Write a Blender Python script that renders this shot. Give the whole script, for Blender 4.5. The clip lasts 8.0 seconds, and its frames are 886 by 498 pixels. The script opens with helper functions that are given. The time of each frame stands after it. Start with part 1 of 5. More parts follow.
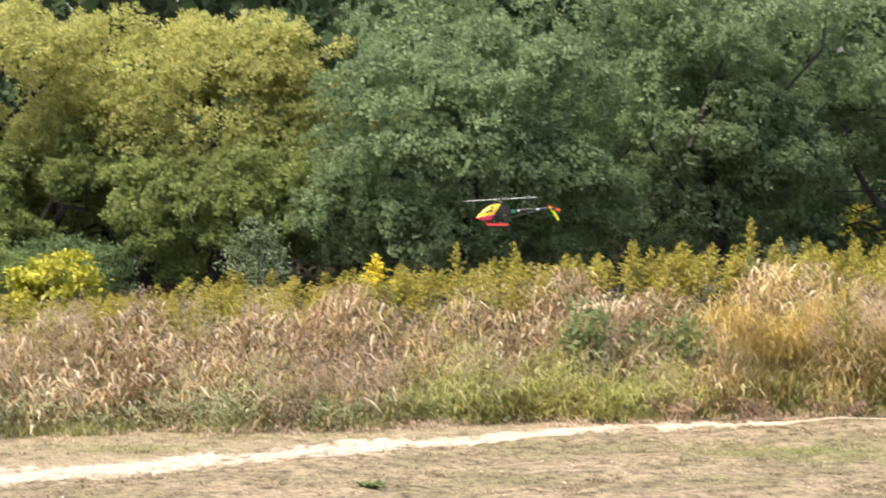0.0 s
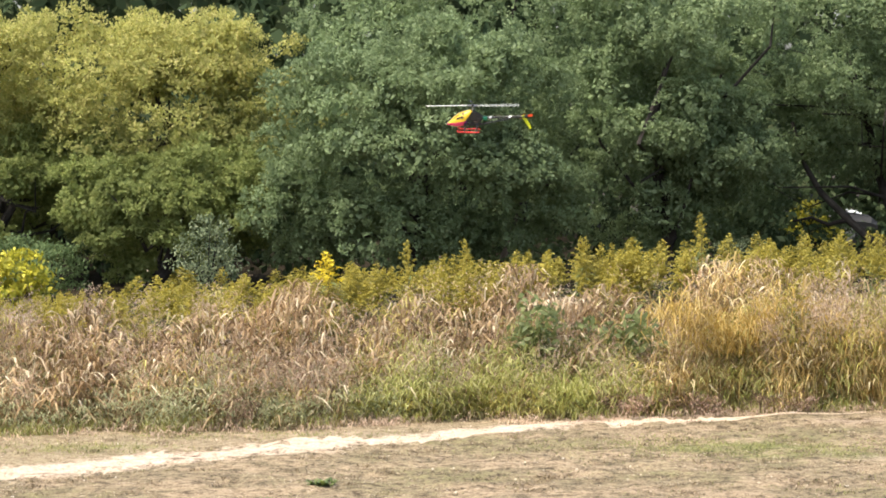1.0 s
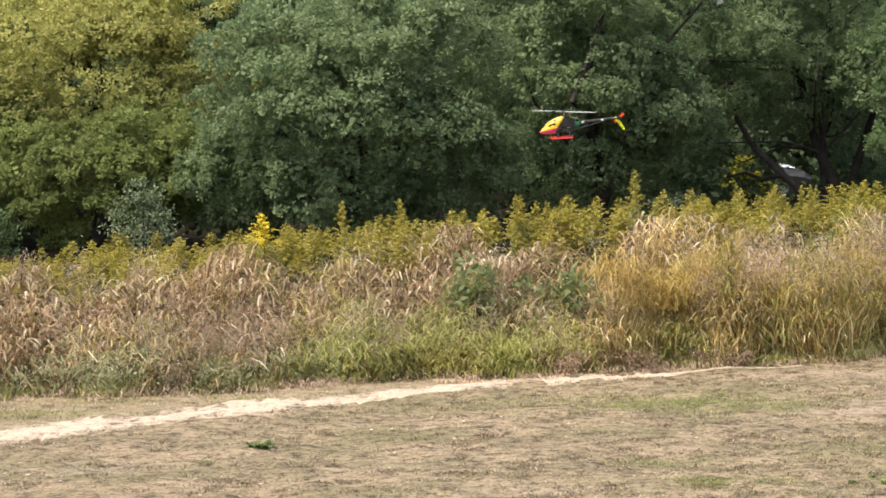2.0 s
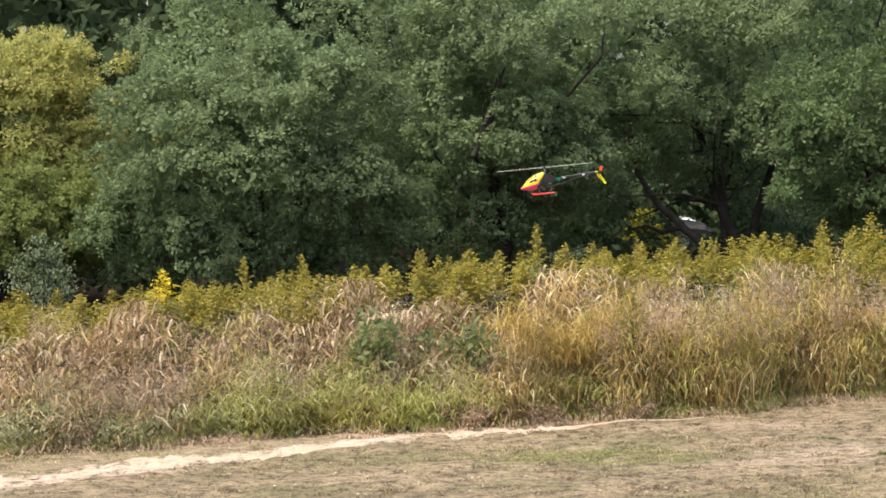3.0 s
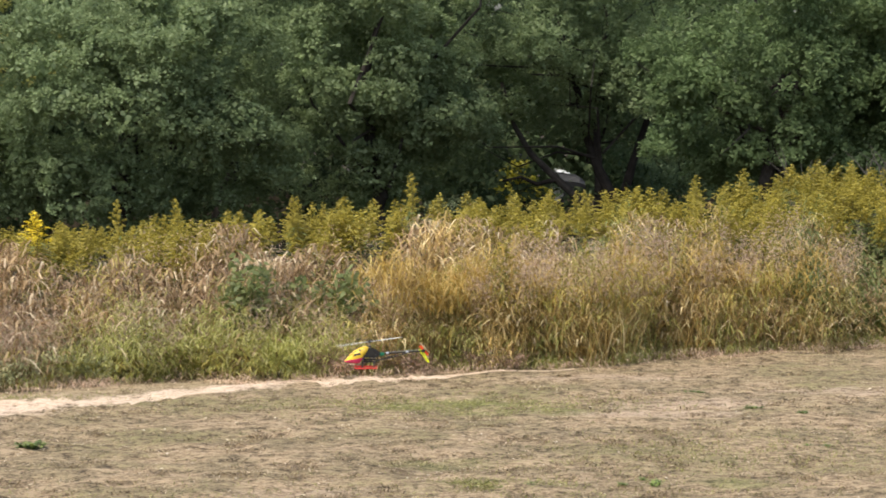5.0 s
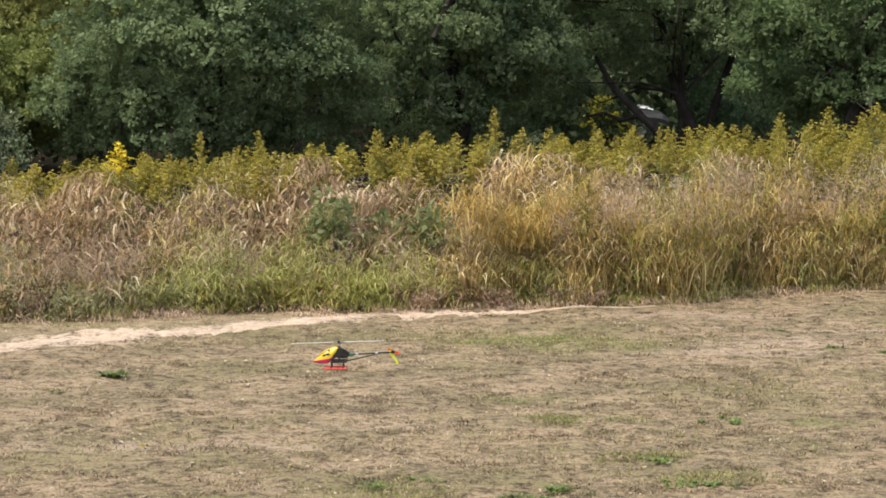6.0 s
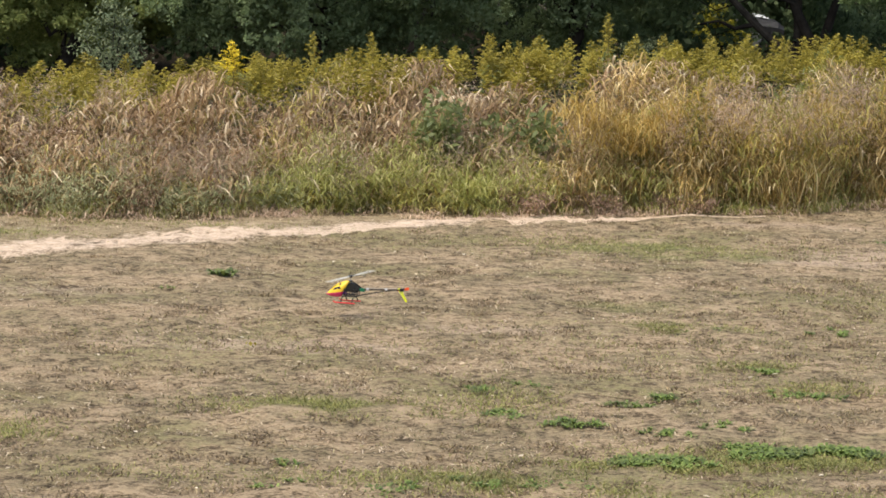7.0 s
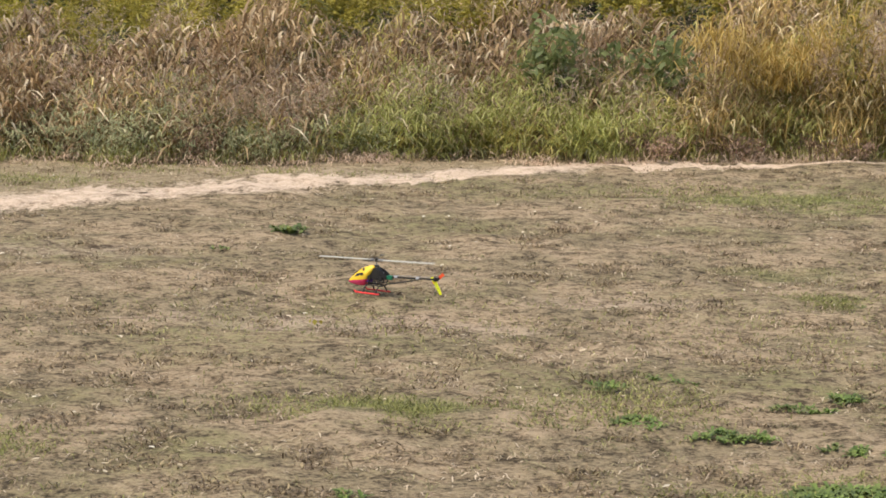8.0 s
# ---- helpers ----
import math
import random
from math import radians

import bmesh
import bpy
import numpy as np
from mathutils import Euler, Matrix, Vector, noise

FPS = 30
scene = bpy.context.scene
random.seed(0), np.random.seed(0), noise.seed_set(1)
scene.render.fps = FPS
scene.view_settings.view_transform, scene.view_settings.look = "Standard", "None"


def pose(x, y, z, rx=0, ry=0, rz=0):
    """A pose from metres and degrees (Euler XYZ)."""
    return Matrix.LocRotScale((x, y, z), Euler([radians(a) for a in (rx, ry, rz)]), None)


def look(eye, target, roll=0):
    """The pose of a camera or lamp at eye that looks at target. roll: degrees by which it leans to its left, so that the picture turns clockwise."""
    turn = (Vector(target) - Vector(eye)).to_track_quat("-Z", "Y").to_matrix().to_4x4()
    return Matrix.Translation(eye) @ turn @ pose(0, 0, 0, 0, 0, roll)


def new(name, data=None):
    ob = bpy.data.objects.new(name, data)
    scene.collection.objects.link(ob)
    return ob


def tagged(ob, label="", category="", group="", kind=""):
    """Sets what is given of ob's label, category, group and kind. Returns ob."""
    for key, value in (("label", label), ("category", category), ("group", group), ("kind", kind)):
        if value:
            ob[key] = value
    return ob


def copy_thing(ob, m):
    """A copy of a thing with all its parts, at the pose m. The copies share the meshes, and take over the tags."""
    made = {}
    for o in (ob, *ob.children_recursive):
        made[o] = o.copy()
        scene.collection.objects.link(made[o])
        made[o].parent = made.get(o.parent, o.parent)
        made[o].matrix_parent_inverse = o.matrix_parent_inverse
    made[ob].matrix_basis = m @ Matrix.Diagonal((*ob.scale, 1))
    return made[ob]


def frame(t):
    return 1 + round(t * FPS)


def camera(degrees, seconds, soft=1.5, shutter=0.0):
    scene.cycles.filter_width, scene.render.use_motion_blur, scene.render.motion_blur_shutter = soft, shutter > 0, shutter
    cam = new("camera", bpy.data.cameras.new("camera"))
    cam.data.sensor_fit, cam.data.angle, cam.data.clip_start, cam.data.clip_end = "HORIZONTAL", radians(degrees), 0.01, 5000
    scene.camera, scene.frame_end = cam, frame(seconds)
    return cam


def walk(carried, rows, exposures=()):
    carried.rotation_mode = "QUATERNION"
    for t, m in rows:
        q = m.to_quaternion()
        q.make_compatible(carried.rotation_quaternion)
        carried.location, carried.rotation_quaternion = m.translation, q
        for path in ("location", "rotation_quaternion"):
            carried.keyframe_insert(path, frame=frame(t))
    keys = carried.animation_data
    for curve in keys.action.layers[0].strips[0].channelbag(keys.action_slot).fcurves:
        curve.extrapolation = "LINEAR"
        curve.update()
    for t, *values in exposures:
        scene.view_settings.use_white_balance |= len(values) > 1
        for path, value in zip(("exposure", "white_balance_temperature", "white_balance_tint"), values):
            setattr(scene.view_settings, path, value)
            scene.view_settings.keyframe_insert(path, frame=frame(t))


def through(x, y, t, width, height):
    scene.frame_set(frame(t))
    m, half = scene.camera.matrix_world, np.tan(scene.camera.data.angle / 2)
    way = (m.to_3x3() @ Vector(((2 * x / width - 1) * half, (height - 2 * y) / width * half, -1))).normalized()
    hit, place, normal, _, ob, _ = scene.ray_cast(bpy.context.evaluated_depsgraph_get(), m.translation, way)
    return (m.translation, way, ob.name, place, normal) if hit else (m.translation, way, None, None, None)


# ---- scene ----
# the camera: a long lens carried by hand, a few steps forward at the end
cam = camera(20.2, 8.0, 1.65, 0.15)


def aim(eye, yaw, pitch, roll):
    """A camera pose from its heading, its tilt and its lean in degrees."""
    a, b = radians(yaw), radians(pitch)
    way = Vector((math.sin(a) * math.cos(b), math.cos(a) * math.cos(b), math.sin(b)))
    return look(eye, Vector(eye) + way * 10, roll)


# seconds, yaw, pitch, roll, x, y, z
PATH = [
    (0.0, -7.057, -3.005, -0.30, 0.00, 0.00, 3.00),
    (0.1, -6.201, -3.441, -0.24, 0.00, 0.00, 3.00),
    (0.2, -5.366, -3.714, -0.19, 0.00, 0.00, 3.00),
    (0.3, -4.747, -4.071, -0.13, 0.00, 0.00, 3.00),
    (0.4, -4.411, -4.095, -0.08, 0.00, 0.00, 3.00),
    (0.5, -4.464, -3.756, -0.02, 0.00, 0.00, 3.00),
    (0.6, -4.830, -3.283, -0.11, 0.00, 0.00, 3.00),
    (0.7, -5.346, -3.110, -0.21, 0.00, 0.00, 3.00),
    (0.8, -5.577, -2.942, -0.30, 0.00, 0.00, 3.00),
    (0.9, -5.794, -2.871, -0.39, 0.00, 0.00, 3.00),
    (1.0, -5.912, -3.073, -0.48, 0.00, 0.00, 3.00),
    (1.1, -5.852, -3.418, -0.19, 0.00, 0.00, 3.00),
    (1.2, -4.323, -3.608, -0.29, 0.00, 0.00, 3.00),
    (2.3, -4.558, -4.506, -1.41, 0.00, 0.00, 3.00),
    (2.4, -4.289, -4.906, -1.20, 0.00, 0.00, 3.00),
    (2.5, -3.724, -5.120, -1.00, 0.00, 0.00, 3.00),
    (2.6, -3.294, -5.011, -1.10, 0.00, 0.00, 3.00),
    (2.7, -2.946, -4.710, -1.21, 0.00, 0.00, 3.00),
    (2.8, -2.685, -4.175, -1.32, 0.00, 0.00, 3.00),
    (2.9, -2.424, -3.118, -1.43, 0.00, 0.00, 3.00),
    (3.0, -2.153, -2.814, -1.53, 0.00, 0.00, 3.00),
    (3.1, -1.940, -3.214, -1.23, 0.00, 0.00, 3.00),
    (3.2, -1.597, -3.682, -0.92, 0.00, 0.00, 3.00),
    (3.3, -0.998, -3.676, -0.62, 0.00, 0.00, 3.00),
    (3.4, -0.617, -3.678, -0.31, 0.00, 0.00, 3.00),
    (3.5, 0.001, -3.660, -0.00, 0.00, 0.00, 3.00),
    (3.6, 0.370, -3.899, 0.07, 0.00, 0.00, 3.00),
    (3.7, 0.763, -3.868, 0.15, 0.00, 0.00, 3.00),
    (3.8, 1.048, -3.901, 0.23, 0.00, 0.00, 3.00),
    (3.9, 1.370, -3.948, 0.30, 0.00, 0.00, 3.00),
    (4.0, 1.788, -4.242, 0.38, 0.00, 0.00, 3.00),
    (4.5, 1.946, -4.141, 0.26, 0.00, 0.00, 3.00),
    (4.6, 1.515, -4.051, 0.17, 0.00, 0.00, 3.00),
    (4.7, 1.258, -4.077, 0.08, 0.00, 0.00, 3.00),
    (4.8, 1.140, -4.079, -0.01, 0.00, 0.00, 3.00),
    (4.9, 0.975, -4.103, -0.11, 0.00, 0.00, 3.00),
    (5.0, 0.734, -4.042, -0.20, 0.00, 0.00, 3.00),
    (5.1, -0.051, -4.078, -0.33, 0.00, 0.00, 3.00),
    (5.2, -0.695, -3.912, -0.46, 0.00, 0.00, 3.00),
    (6.3, -1.393, -6.259, 0.64, 0.00, 0.00, 3.00),
    (6.4, -1.648, -6.370, 0.75, 0.00, 0.00, 3.00),
    (6.5, -2.083, -6.235, 0.86, 0.00, 0.00, 3.00),
    (6.6, -2.543, -6.164, 0.95, 0.00, 0.00, 3.00),
    (6.7, -2.906, -6.237, 1.03, 0.00, 0.00, 3.00),
    (6.8, -3.285, -6.572, 1.12, 0.00, 0.00, 3.00),
    (6.9, -3.532, -7.310, 1.20, 0.00, 0.00, 3.00),
    (7.0, -3.657, -7.787, 1.29, 0.00, 0.00, 3.00),
    (7.1, -3.634, -7.497, 1.28, -0.01, 0.12, 2.98),
    (7.2, -3.721, -7.239, 1.32, -0.04, 0.39, 2.95),
    (7.3, -3.847, -7.306, 1.41, -0.08, 0.74, 2.90),
    (7.4, -4.010, -7.514, 1.49, -0.12, 1.13, 2.85),
    (7.5, -4.241, -7.943, 1.59, -0.17, 1.58, 2.79),
    (7.6, -4.890, -8.230, 1.51, -0.19, 1.98, 2.75),
    (7.7, -5.298, -8.492, 1.43, -0.22, 2.41, 2.70),
    (7.9, -5.894, -8.845, 1.22, -0.27, 3.21, 2.60),
    (8.0, -6.035, -9.082, 1.14, -0.29, 3.53, 2.56),
]
walk(cam, [(t, aim((x, y, z), yaw, pitch, roll)) for t, yaw, pitch, roll, x, y, z in PATH],
     exposures=[(0.0, 1.45), (0.5, 1.27), (1.0, 1.35), (2.4, 1.03), (3.5, 1.08), (4.5, 0.95), (6.5, 0.75), (7.5, 0.63), (8.0, 0.58)])

# ---- daylight under thin cloud ----
SUN_ELEVATION, SUN_TURN = 65, 225
world = bpy.data.worlds.new("sky")
scene.world = world
world.use_nodes = True
wn = world.node_tree
sky = wn.nodes.new("ShaderNodeTexSky")
sky.sky_type = "NISHITA"
sky.sun_disc = False
sky.sun_elevation, sky.sun_rotation = radians(SUN_ELEVATION), radians(SUN_TURN)
sky.air_density, sky.dust_density, sky.ozone_density = 1.0, 4.0, 0.6
wn.links.new(sky.outputs[0], wn.nodes["Background"].inputs[0])
wn.nodes["Background"].inputs[1].default_value = 0.15
sun = new("sun", bpy.data.lights.new("sun", "SUN"))
sun.data.energy, sun.data.angle, sun.data.color = 1.75, radians(34), (1.0, 0.94, 0.80)
st, se = radians(SUN_TURN), radians(SUN_ELEVATION)
sun.matrix_world = look((math.sin(st) * math.cos(se) * 50, math.cos(st) * math.cos(se) * 50, math.sin(se) * 50), (0, 0, 0))

# ---- materials ----


def nodes_of(name):
    m = bpy.data.materials.new(name)
    m.use_nodes = True
    return m, m.node_tree, m.node_tree.nodes["Principled BSDF"]


def noise_node(nt, scale, detail=4.0, rough=0.6, vec=None):
    n = nt.nodes.new("ShaderNodeTexNoise")
    n.inputs["Scale"].default_value, n.inputs["Detail"].default_value, n.inputs["Roughness"].default_value = scale, detail, rough
    if vec is None:
        vec = nt.nodes.new("ShaderNodeTexCoord").outputs["Object"]
    nt.links.new(vec, n.inputs["Vector"])
    return n.outputs["Fac"]


def ramp_node(nt, fac, stops):
    r = nt.nodes.new("ShaderNodeValToRGB")
    while len(r.color_ramp.elements) < len(stops):
        r.color_ramp.elements.new(0.5)
    for e, (p, c) in zip(r.color_ramp.elements, stops):
        e.position, e.color = p, (*c, 1)
    nt.links.new(fac, r.inputs["Fac"])
    return r.outputs["Color"]


def mix_node(nt, fac, a, b, mode="MIX"):
    m = nt.nodes.new("ShaderNodeMix")
    m.data_type, m.blend_type = "RGBA", mode
    for key, v in ((0, fac), (6, a), (7, b)):
        if isinstance(v, (int, float)):
            m.inputs[key].default_value = v
        elif isinstance(v, tuple):
            m.inputs[key].default_value = (*v, 1)
        else:
            nt.links.new(v, m.inputs[key])
    return m.outputs[2]


def math_node(nt, op, a, b=0.0, clamp=False):
    m = nt.nodes.new("ShaderNodeMath")
    m.operation, m.use_clamp = op, clamp
    for key, v in ((0, a), (1, b)):
        if isinstance(v, (int, float)):
            m.inputs[key].default_value = v
        else:
            nt.links.new(v, m.inputs[key])
    return m.outputs[0]


def bump_node(nt, bsdf, height, strength, distance):
    b = nt.nodes.new("ShaderNodeBump")
    b.inputs["Strength"].default_value, b.inputs["Distance"].default_value = strength, distance
    nt.links.new(height, b.inputs["Height"])
    nt.links.new(b.outputs[0], bsdf.inputs["Normal"])


def leaf_material(name, stops, patch_scale=0.8, patch=(0.7, 1.25), through=0.25, rough=0.55, gloss=0.35, low=None):
    """Foliage: each blade or leaf has its own shade, with broad patches across the stand, and lets some light through."""
    m, nt, bsdf = nodes_of(name)
    geo = nt.nodes.new("ShaderNodeNewGeometry")
    own = ramp_node(nt, geo.outputs["Random Per Island"], stops)
    broad = ramp_node(nt, noise_node(nt, patch_scale, 3.0), [(0.3, (patch[0],) * 3), (0.7, (patch[1],) * 3)])
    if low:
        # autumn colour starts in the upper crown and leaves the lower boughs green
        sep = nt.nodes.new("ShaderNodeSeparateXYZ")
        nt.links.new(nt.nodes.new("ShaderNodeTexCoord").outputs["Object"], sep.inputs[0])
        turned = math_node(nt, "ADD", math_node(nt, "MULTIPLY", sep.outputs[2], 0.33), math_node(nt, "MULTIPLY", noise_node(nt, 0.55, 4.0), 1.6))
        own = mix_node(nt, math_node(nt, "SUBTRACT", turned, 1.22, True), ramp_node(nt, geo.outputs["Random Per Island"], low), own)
    col = mix_node(nt, 1.0, own, broad, "MULTIPLY")
    nt.links.new(col, bsdf.inputs["Base Color"])
    bsdf.inputs["Roughness"].default_value = rough
    bsdf.inputs["Specular IOR Level"].default_value = gloss
    t = nt.nodes.new("ShaderNodeBsdfTranslucent")
    nt.links.new(col, t.inputs["Color"])
    mixer = nt.nodes.new("ShaderNodeMixShader")
    mixer.inputs[0].default_value = through
    nt.links.new(bsdf.outputs[0], mixer.inputs[1])
    nt.links.new(t.outputs[0], mixer.inputs[2])
    nt.links.new(mixer.outputs[0], nt.nodes["Material Output"].inputs["Surface"])
    return m


def plain_material(name, colour, rough=0.5, metal=0.0, speck=0.12, scale=60.0):
    """Paint, plastic or metal with faint mottling and uneven gloss."""
    m, nt, bsdf = nodes_of(name)
    f = noise_node(nt, scale)
    lo, hi = tuple(c * (1 - speck) for c in colour), tuple(min(1, c * (1 + speck)) for c in colour)
    nt.links.new(ramp_node(nt, f, [(0.3, lo), (0.7, hi)]), bsdf.inputs["Base Color"])
    rn = math_node(nt, "ADD", math_node(nt, "MULTIPLY", f, 0.2), rough - 0.1)
    nt.links.new(rn, bsdf.inputs["Roughness"])
    bsdf.inputs["Metallic"].default_value = metal
    return m


def edge_of_stand(x):
    """Where the tall growth begins: its foot, as y over x."""
    return 25.2 + 0.44 * x + 0.012 * x * x - 0.55 * np.clip((np.asarray(x) + 2.0) / 2.5, 0, 1)


def ground_material():
    m, nt, bsdf = nodes_of("dry_turf")
    tc = nt.nodes.new("ShaderNodeTexCoord").outputs["Object"]
    sep = nt.nodes.new("ShaderNodeSeparateXYZ")
    nt.links.new(tc, sep.inputs[0])
    x, y = sep.outputs[0], sep.outputs[1]
    fine = noise_node(nt, 34.0, 6.0, 0.75, tc)
    lump = noise_node(nt, 7.5, 5.0, 0.72, tc)
    mid = noise_node(nt, 1.25, 6.0, 0.68, tc)
    broad = noise_node(nt, 0.6, 4.0, 0.6, tc)
    mixed = math_node(nt, "ADD", math_node(nt, "MULTIPLY", fine, 0.5), math_node(nt, "MULTIPLY", lump, 0.5))
    straw = ramp_node(nt, mixed, [(0.425, (0.055, 0.040, 0.023)), (0.477, (0.165, 0.127, 0.075)), (0.545, (0.294, 0.232, 0.138))])
    bare = ramp_node(nt, mixed, [(0.425, (0.088, 0.063, 0.036)), (0.477, (0.254, 0.188, 0.113)), (0.545, (0.382, 0.292, 0.184))])
    col = mix_node(nt, ramp_node(nt, mid, [(0.45, (0, 0, 0)), (0.56, (1, 1, 1))]), straw, bare)
    green = ramp_node(nt, mixed, [(0.41, (0.051, 0.054, 0.016)), (0.57, (0.205, 0.206, 0.076))])
    gfac = math_node(nt, "MULTIPLY", ramp_node(nt, broad, [(0.50, (0, 0, 0)), (0.64, (1, 1, 1))]), ramp_node(nt, lump, [(0.40, (0, 0, 0)), (0.58, (0.551, 0.562, 0.538))]))
    col = mix_node(nt, gfac, col, green)
    # patches worn bare, and greener ones: x, y, half length, half depth, share
    pinkish = ramp_node(nt, mixed, [(0.425, (0.147, 0.105, 0.070)), (0.477, (0.345, 0.258, 0.179)), (0.545, (0.470, 0.367, 0.265))])
    lush = ramp_node(nt, mixed, [(0.41, (0.073, 0.079, 0.025)), (0.57, (0.220, 0.225, 0.083))])
    rag = math_node(nt, "MULTIPLY", math_node(nt, "SUBTRACT", noise_node(nt, 2.6, 6.0, 0.75, tc), 0.5), 4.5)
    for worn, patches in ((pinkish, [(2.1, 21.7, 0.9, 0.35, 0.8), (2.6, 22.4, 1.0, 0.4, 0.7), (4.0, 23.2, 0.8, 0.35, 0.7), (-2.3, 16.75, 1.2, 0.3, 0.8), (-0.7, 17.7, 0.8, 0.25, 0.6), (1.8, 24.3, 1.1, 0.3, 0.6), (-4.2, 18.9, 0.9, 0.3, 0.5), (-3.3, 23.15, 0.9, 0.28, 0.8)]),
                          (lush, [(0.45, 22.3, 1.0, 0.45, 0.8), (-1.75, 14.75, 0.6, 0.25, 0.6), (1.0, 21.9, 0.7, 0.4, 0.6), (0.3, 19.0, 0.6, 0.3, 0.5), (-5.3, 22.3, 0.5, 0.2, 0.6), (2.4, 18.0, 0.4, 0.3, 0.6)])):
        for px, py, rx, ry, share in patches:
            ex = math_node(nt, "DIVIDE", math_node(nt, "SUBTRACT", x, px), rx)
            ey = math_node(nt, "DIVIDE", math_node(nt, "SUBTRACT", y, py), ry)
            r2 = math_node(nt, "ADD", math_node(nt, "MULTIPLY", ex, ex), math_node(nt, "MULTIPLY", ey, ey))
            inside = math_node(nt, "ADD", math_node(nt, "SUBTRACT", 1.0, r2), rag)
            col = mix_node(nt, math_node(nt, "MULTIPLY", math_node(nt, "MULTIPLY", inside, 1.0, True), share), col, worn)
    # the trodden sandy path: a slanting band that thins out along the tall growth
    wob = math_node(nt, "MULTIPLY", math_node(nt, "SUBTRACT", noise_node(nt, 1.6, 6.0, 0.75, tc), 0.5), 1.1)
    line = math_node(nt, "ADD", math_node(nt, "MULTIPLY", x, 0.775), 25.02)
    off = math_node(nt, "ABSOLUTE", math_node(nt, "ADD", math_node(nt, "SUBTRACT", y, line), wob))
    half = math_node(nt, "MAXIMUM", math_node(nt, "SUBTRACT", 0.22, math_node(nt, "MULTIPLY", x, 0.065)), 0.03)
    core = math_node(nt, "SUBTRACT", 1.0, math_node(nt, "DIVIDE", off, half))
    core = math_node(nt, "ADD", core, math_node(nt, "MULTIPLY", math_node(nt, "SUBTRACT", mixed, 0.5), 4.0))
    pfac = math_node(nt, "MULTIPLY", core, 1.3, True)
    fade = math_node(nt, "MULTIPLY", math_node(nt, "SUBTRACT", 1.2, x), 1.0, True)
    pfac = math_node(nt, "MULTIPLY", pfac, fade)
    sand = ramp_node(nt, mixed, [(0.40, (0.31, 0.230, 0.155)), (0.47, (0.50, 0.385, 0.278)), (0.57, (0.63, 0.500, 0.375))])
    # the strip of straw between the path and the tall growth
    strip = math_node(nt, "MULTIPLY", math_node(nt, "SUBTRACT", y, line), 1.6, True)
    pale = ramp_node(nt, mixed, [(0.36, (0.191, 0.134, 0.065)), (0.6, (0.412, 0.337, 0.222))])
    col = mix_node(nt, math_node(nt, "MULTIPLY", strip, 0.55), col, pale)
    col = mix_node(nt, pfac, col, sand)
    # leaf litter towards the wood, with the shade under the crowns in its colour
    shaded_litter = ramp_node(nt, mixed, [(0.36, (0.013, 0.010, 0.006)), (0.6, (0.051, 0.039, 0.022))])
    col = mix_node(nt, math_node(nt, "MULTIPLY", math_node(nt, "SUBTRACT", y, 30.0), 0.4, True), col, shaded_litter)
    nt.links.new(col, bsdf.inputs["Base Color"])
    bsdf.inputs["Roughness"].default_value = 0.92
    bsdf.inputs["Specular IOR Level"].default_value = 0.15
    h = math_node(nt, "ADD", math_node(nt, "MULTIPLY", fine, 0.35), lump)
    bump_node(nt, bsdf, h, 0.9, 0.055)
    return m


def sand_material():
    m, nt, bsdf = nodes_of("trodden_sand")
    tc = nt.nodes.new("ShaderNodeTexCoord").outputs["Object"]
    fine, lump = noise_node(nt, 34.0, 6.0, 0.75, tc), noise_node(nt, 7.5, 5.0, 0.72, tc)
    mixed = math_node(nt, "ADD", math_node(nt, "MULTIPLY", fine, 0.5), math_node(nt, "MULTIPLY", lump, 0.5))
    nt.links.new(ramp_node(nt, mixed, [(0.40, (0.31, 0.230, 0.155)), (0.47, (0.50, 0.385, 0.278)), (0.57, (0.63, 0.500, 0.375))]), bsdf.inputs["Base Color"])
    bsdf.inputs["Roughness"].default_value = 0.95
    bsdf.inputs["Specular IOR Level"].default_value = 0.1
    bump_node(nt, bsdf, math_node(nt, "ADD", math_node(nt, "MULTIPLY", fine, 0.35), lump), 0.8, 0.05)
    return m


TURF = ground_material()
SAND = sand_material()
BARK = leaf_material("bark", [(0, (0.030, 0.026, 0.022)), (1, (0.060, 0.053, 0.045))], 6.0, (0.6, 1.3), 0.0, 0.95, 0.05)
STEM = leaf_material("stems", [(0, (0.180, 0.144, 0.063)), (1, (0.306, 0.234, 0.117))], 3.0, (0.8, 1.2), 0.1, 0.8, 0.2)
LEAF_GREEN = leaf_material("olive_green_leaves", [(0, (0.166, 0.222, 0.096)), (0.7, (0.211, 0.274, 0.126)), (1, (0.290, 0.356, 0.192))], 0.5, (0.80, 1.20), 0.42, 0.65, 0.15)
LEAF_DARK = leaf_material("deep_green_leaves", [(0, (0.113, 0.165, 0.063)), (0.7, (0.143, 0.202, 0.081)), (1, (0.194, 0.255, 0.118))], 0.5, (0.80, 1.20), 0.42, 0.65, 0.15)
LEAF_OLIVE = leaf_material("olive_yellow_leaves", [(0, (0.189, 0.230, 0.071)), (0.7, (0.248, 0.288, 0.087)), (1, (0.331, 0.350, 0.123))], 0.5, (0.78, 1.22), 0.45, 0.65, 0.15)
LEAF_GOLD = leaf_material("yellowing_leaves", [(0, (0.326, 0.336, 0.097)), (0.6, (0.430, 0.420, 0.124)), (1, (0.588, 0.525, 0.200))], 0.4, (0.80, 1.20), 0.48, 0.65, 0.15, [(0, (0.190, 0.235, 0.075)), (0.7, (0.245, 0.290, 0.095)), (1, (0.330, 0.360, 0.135))])
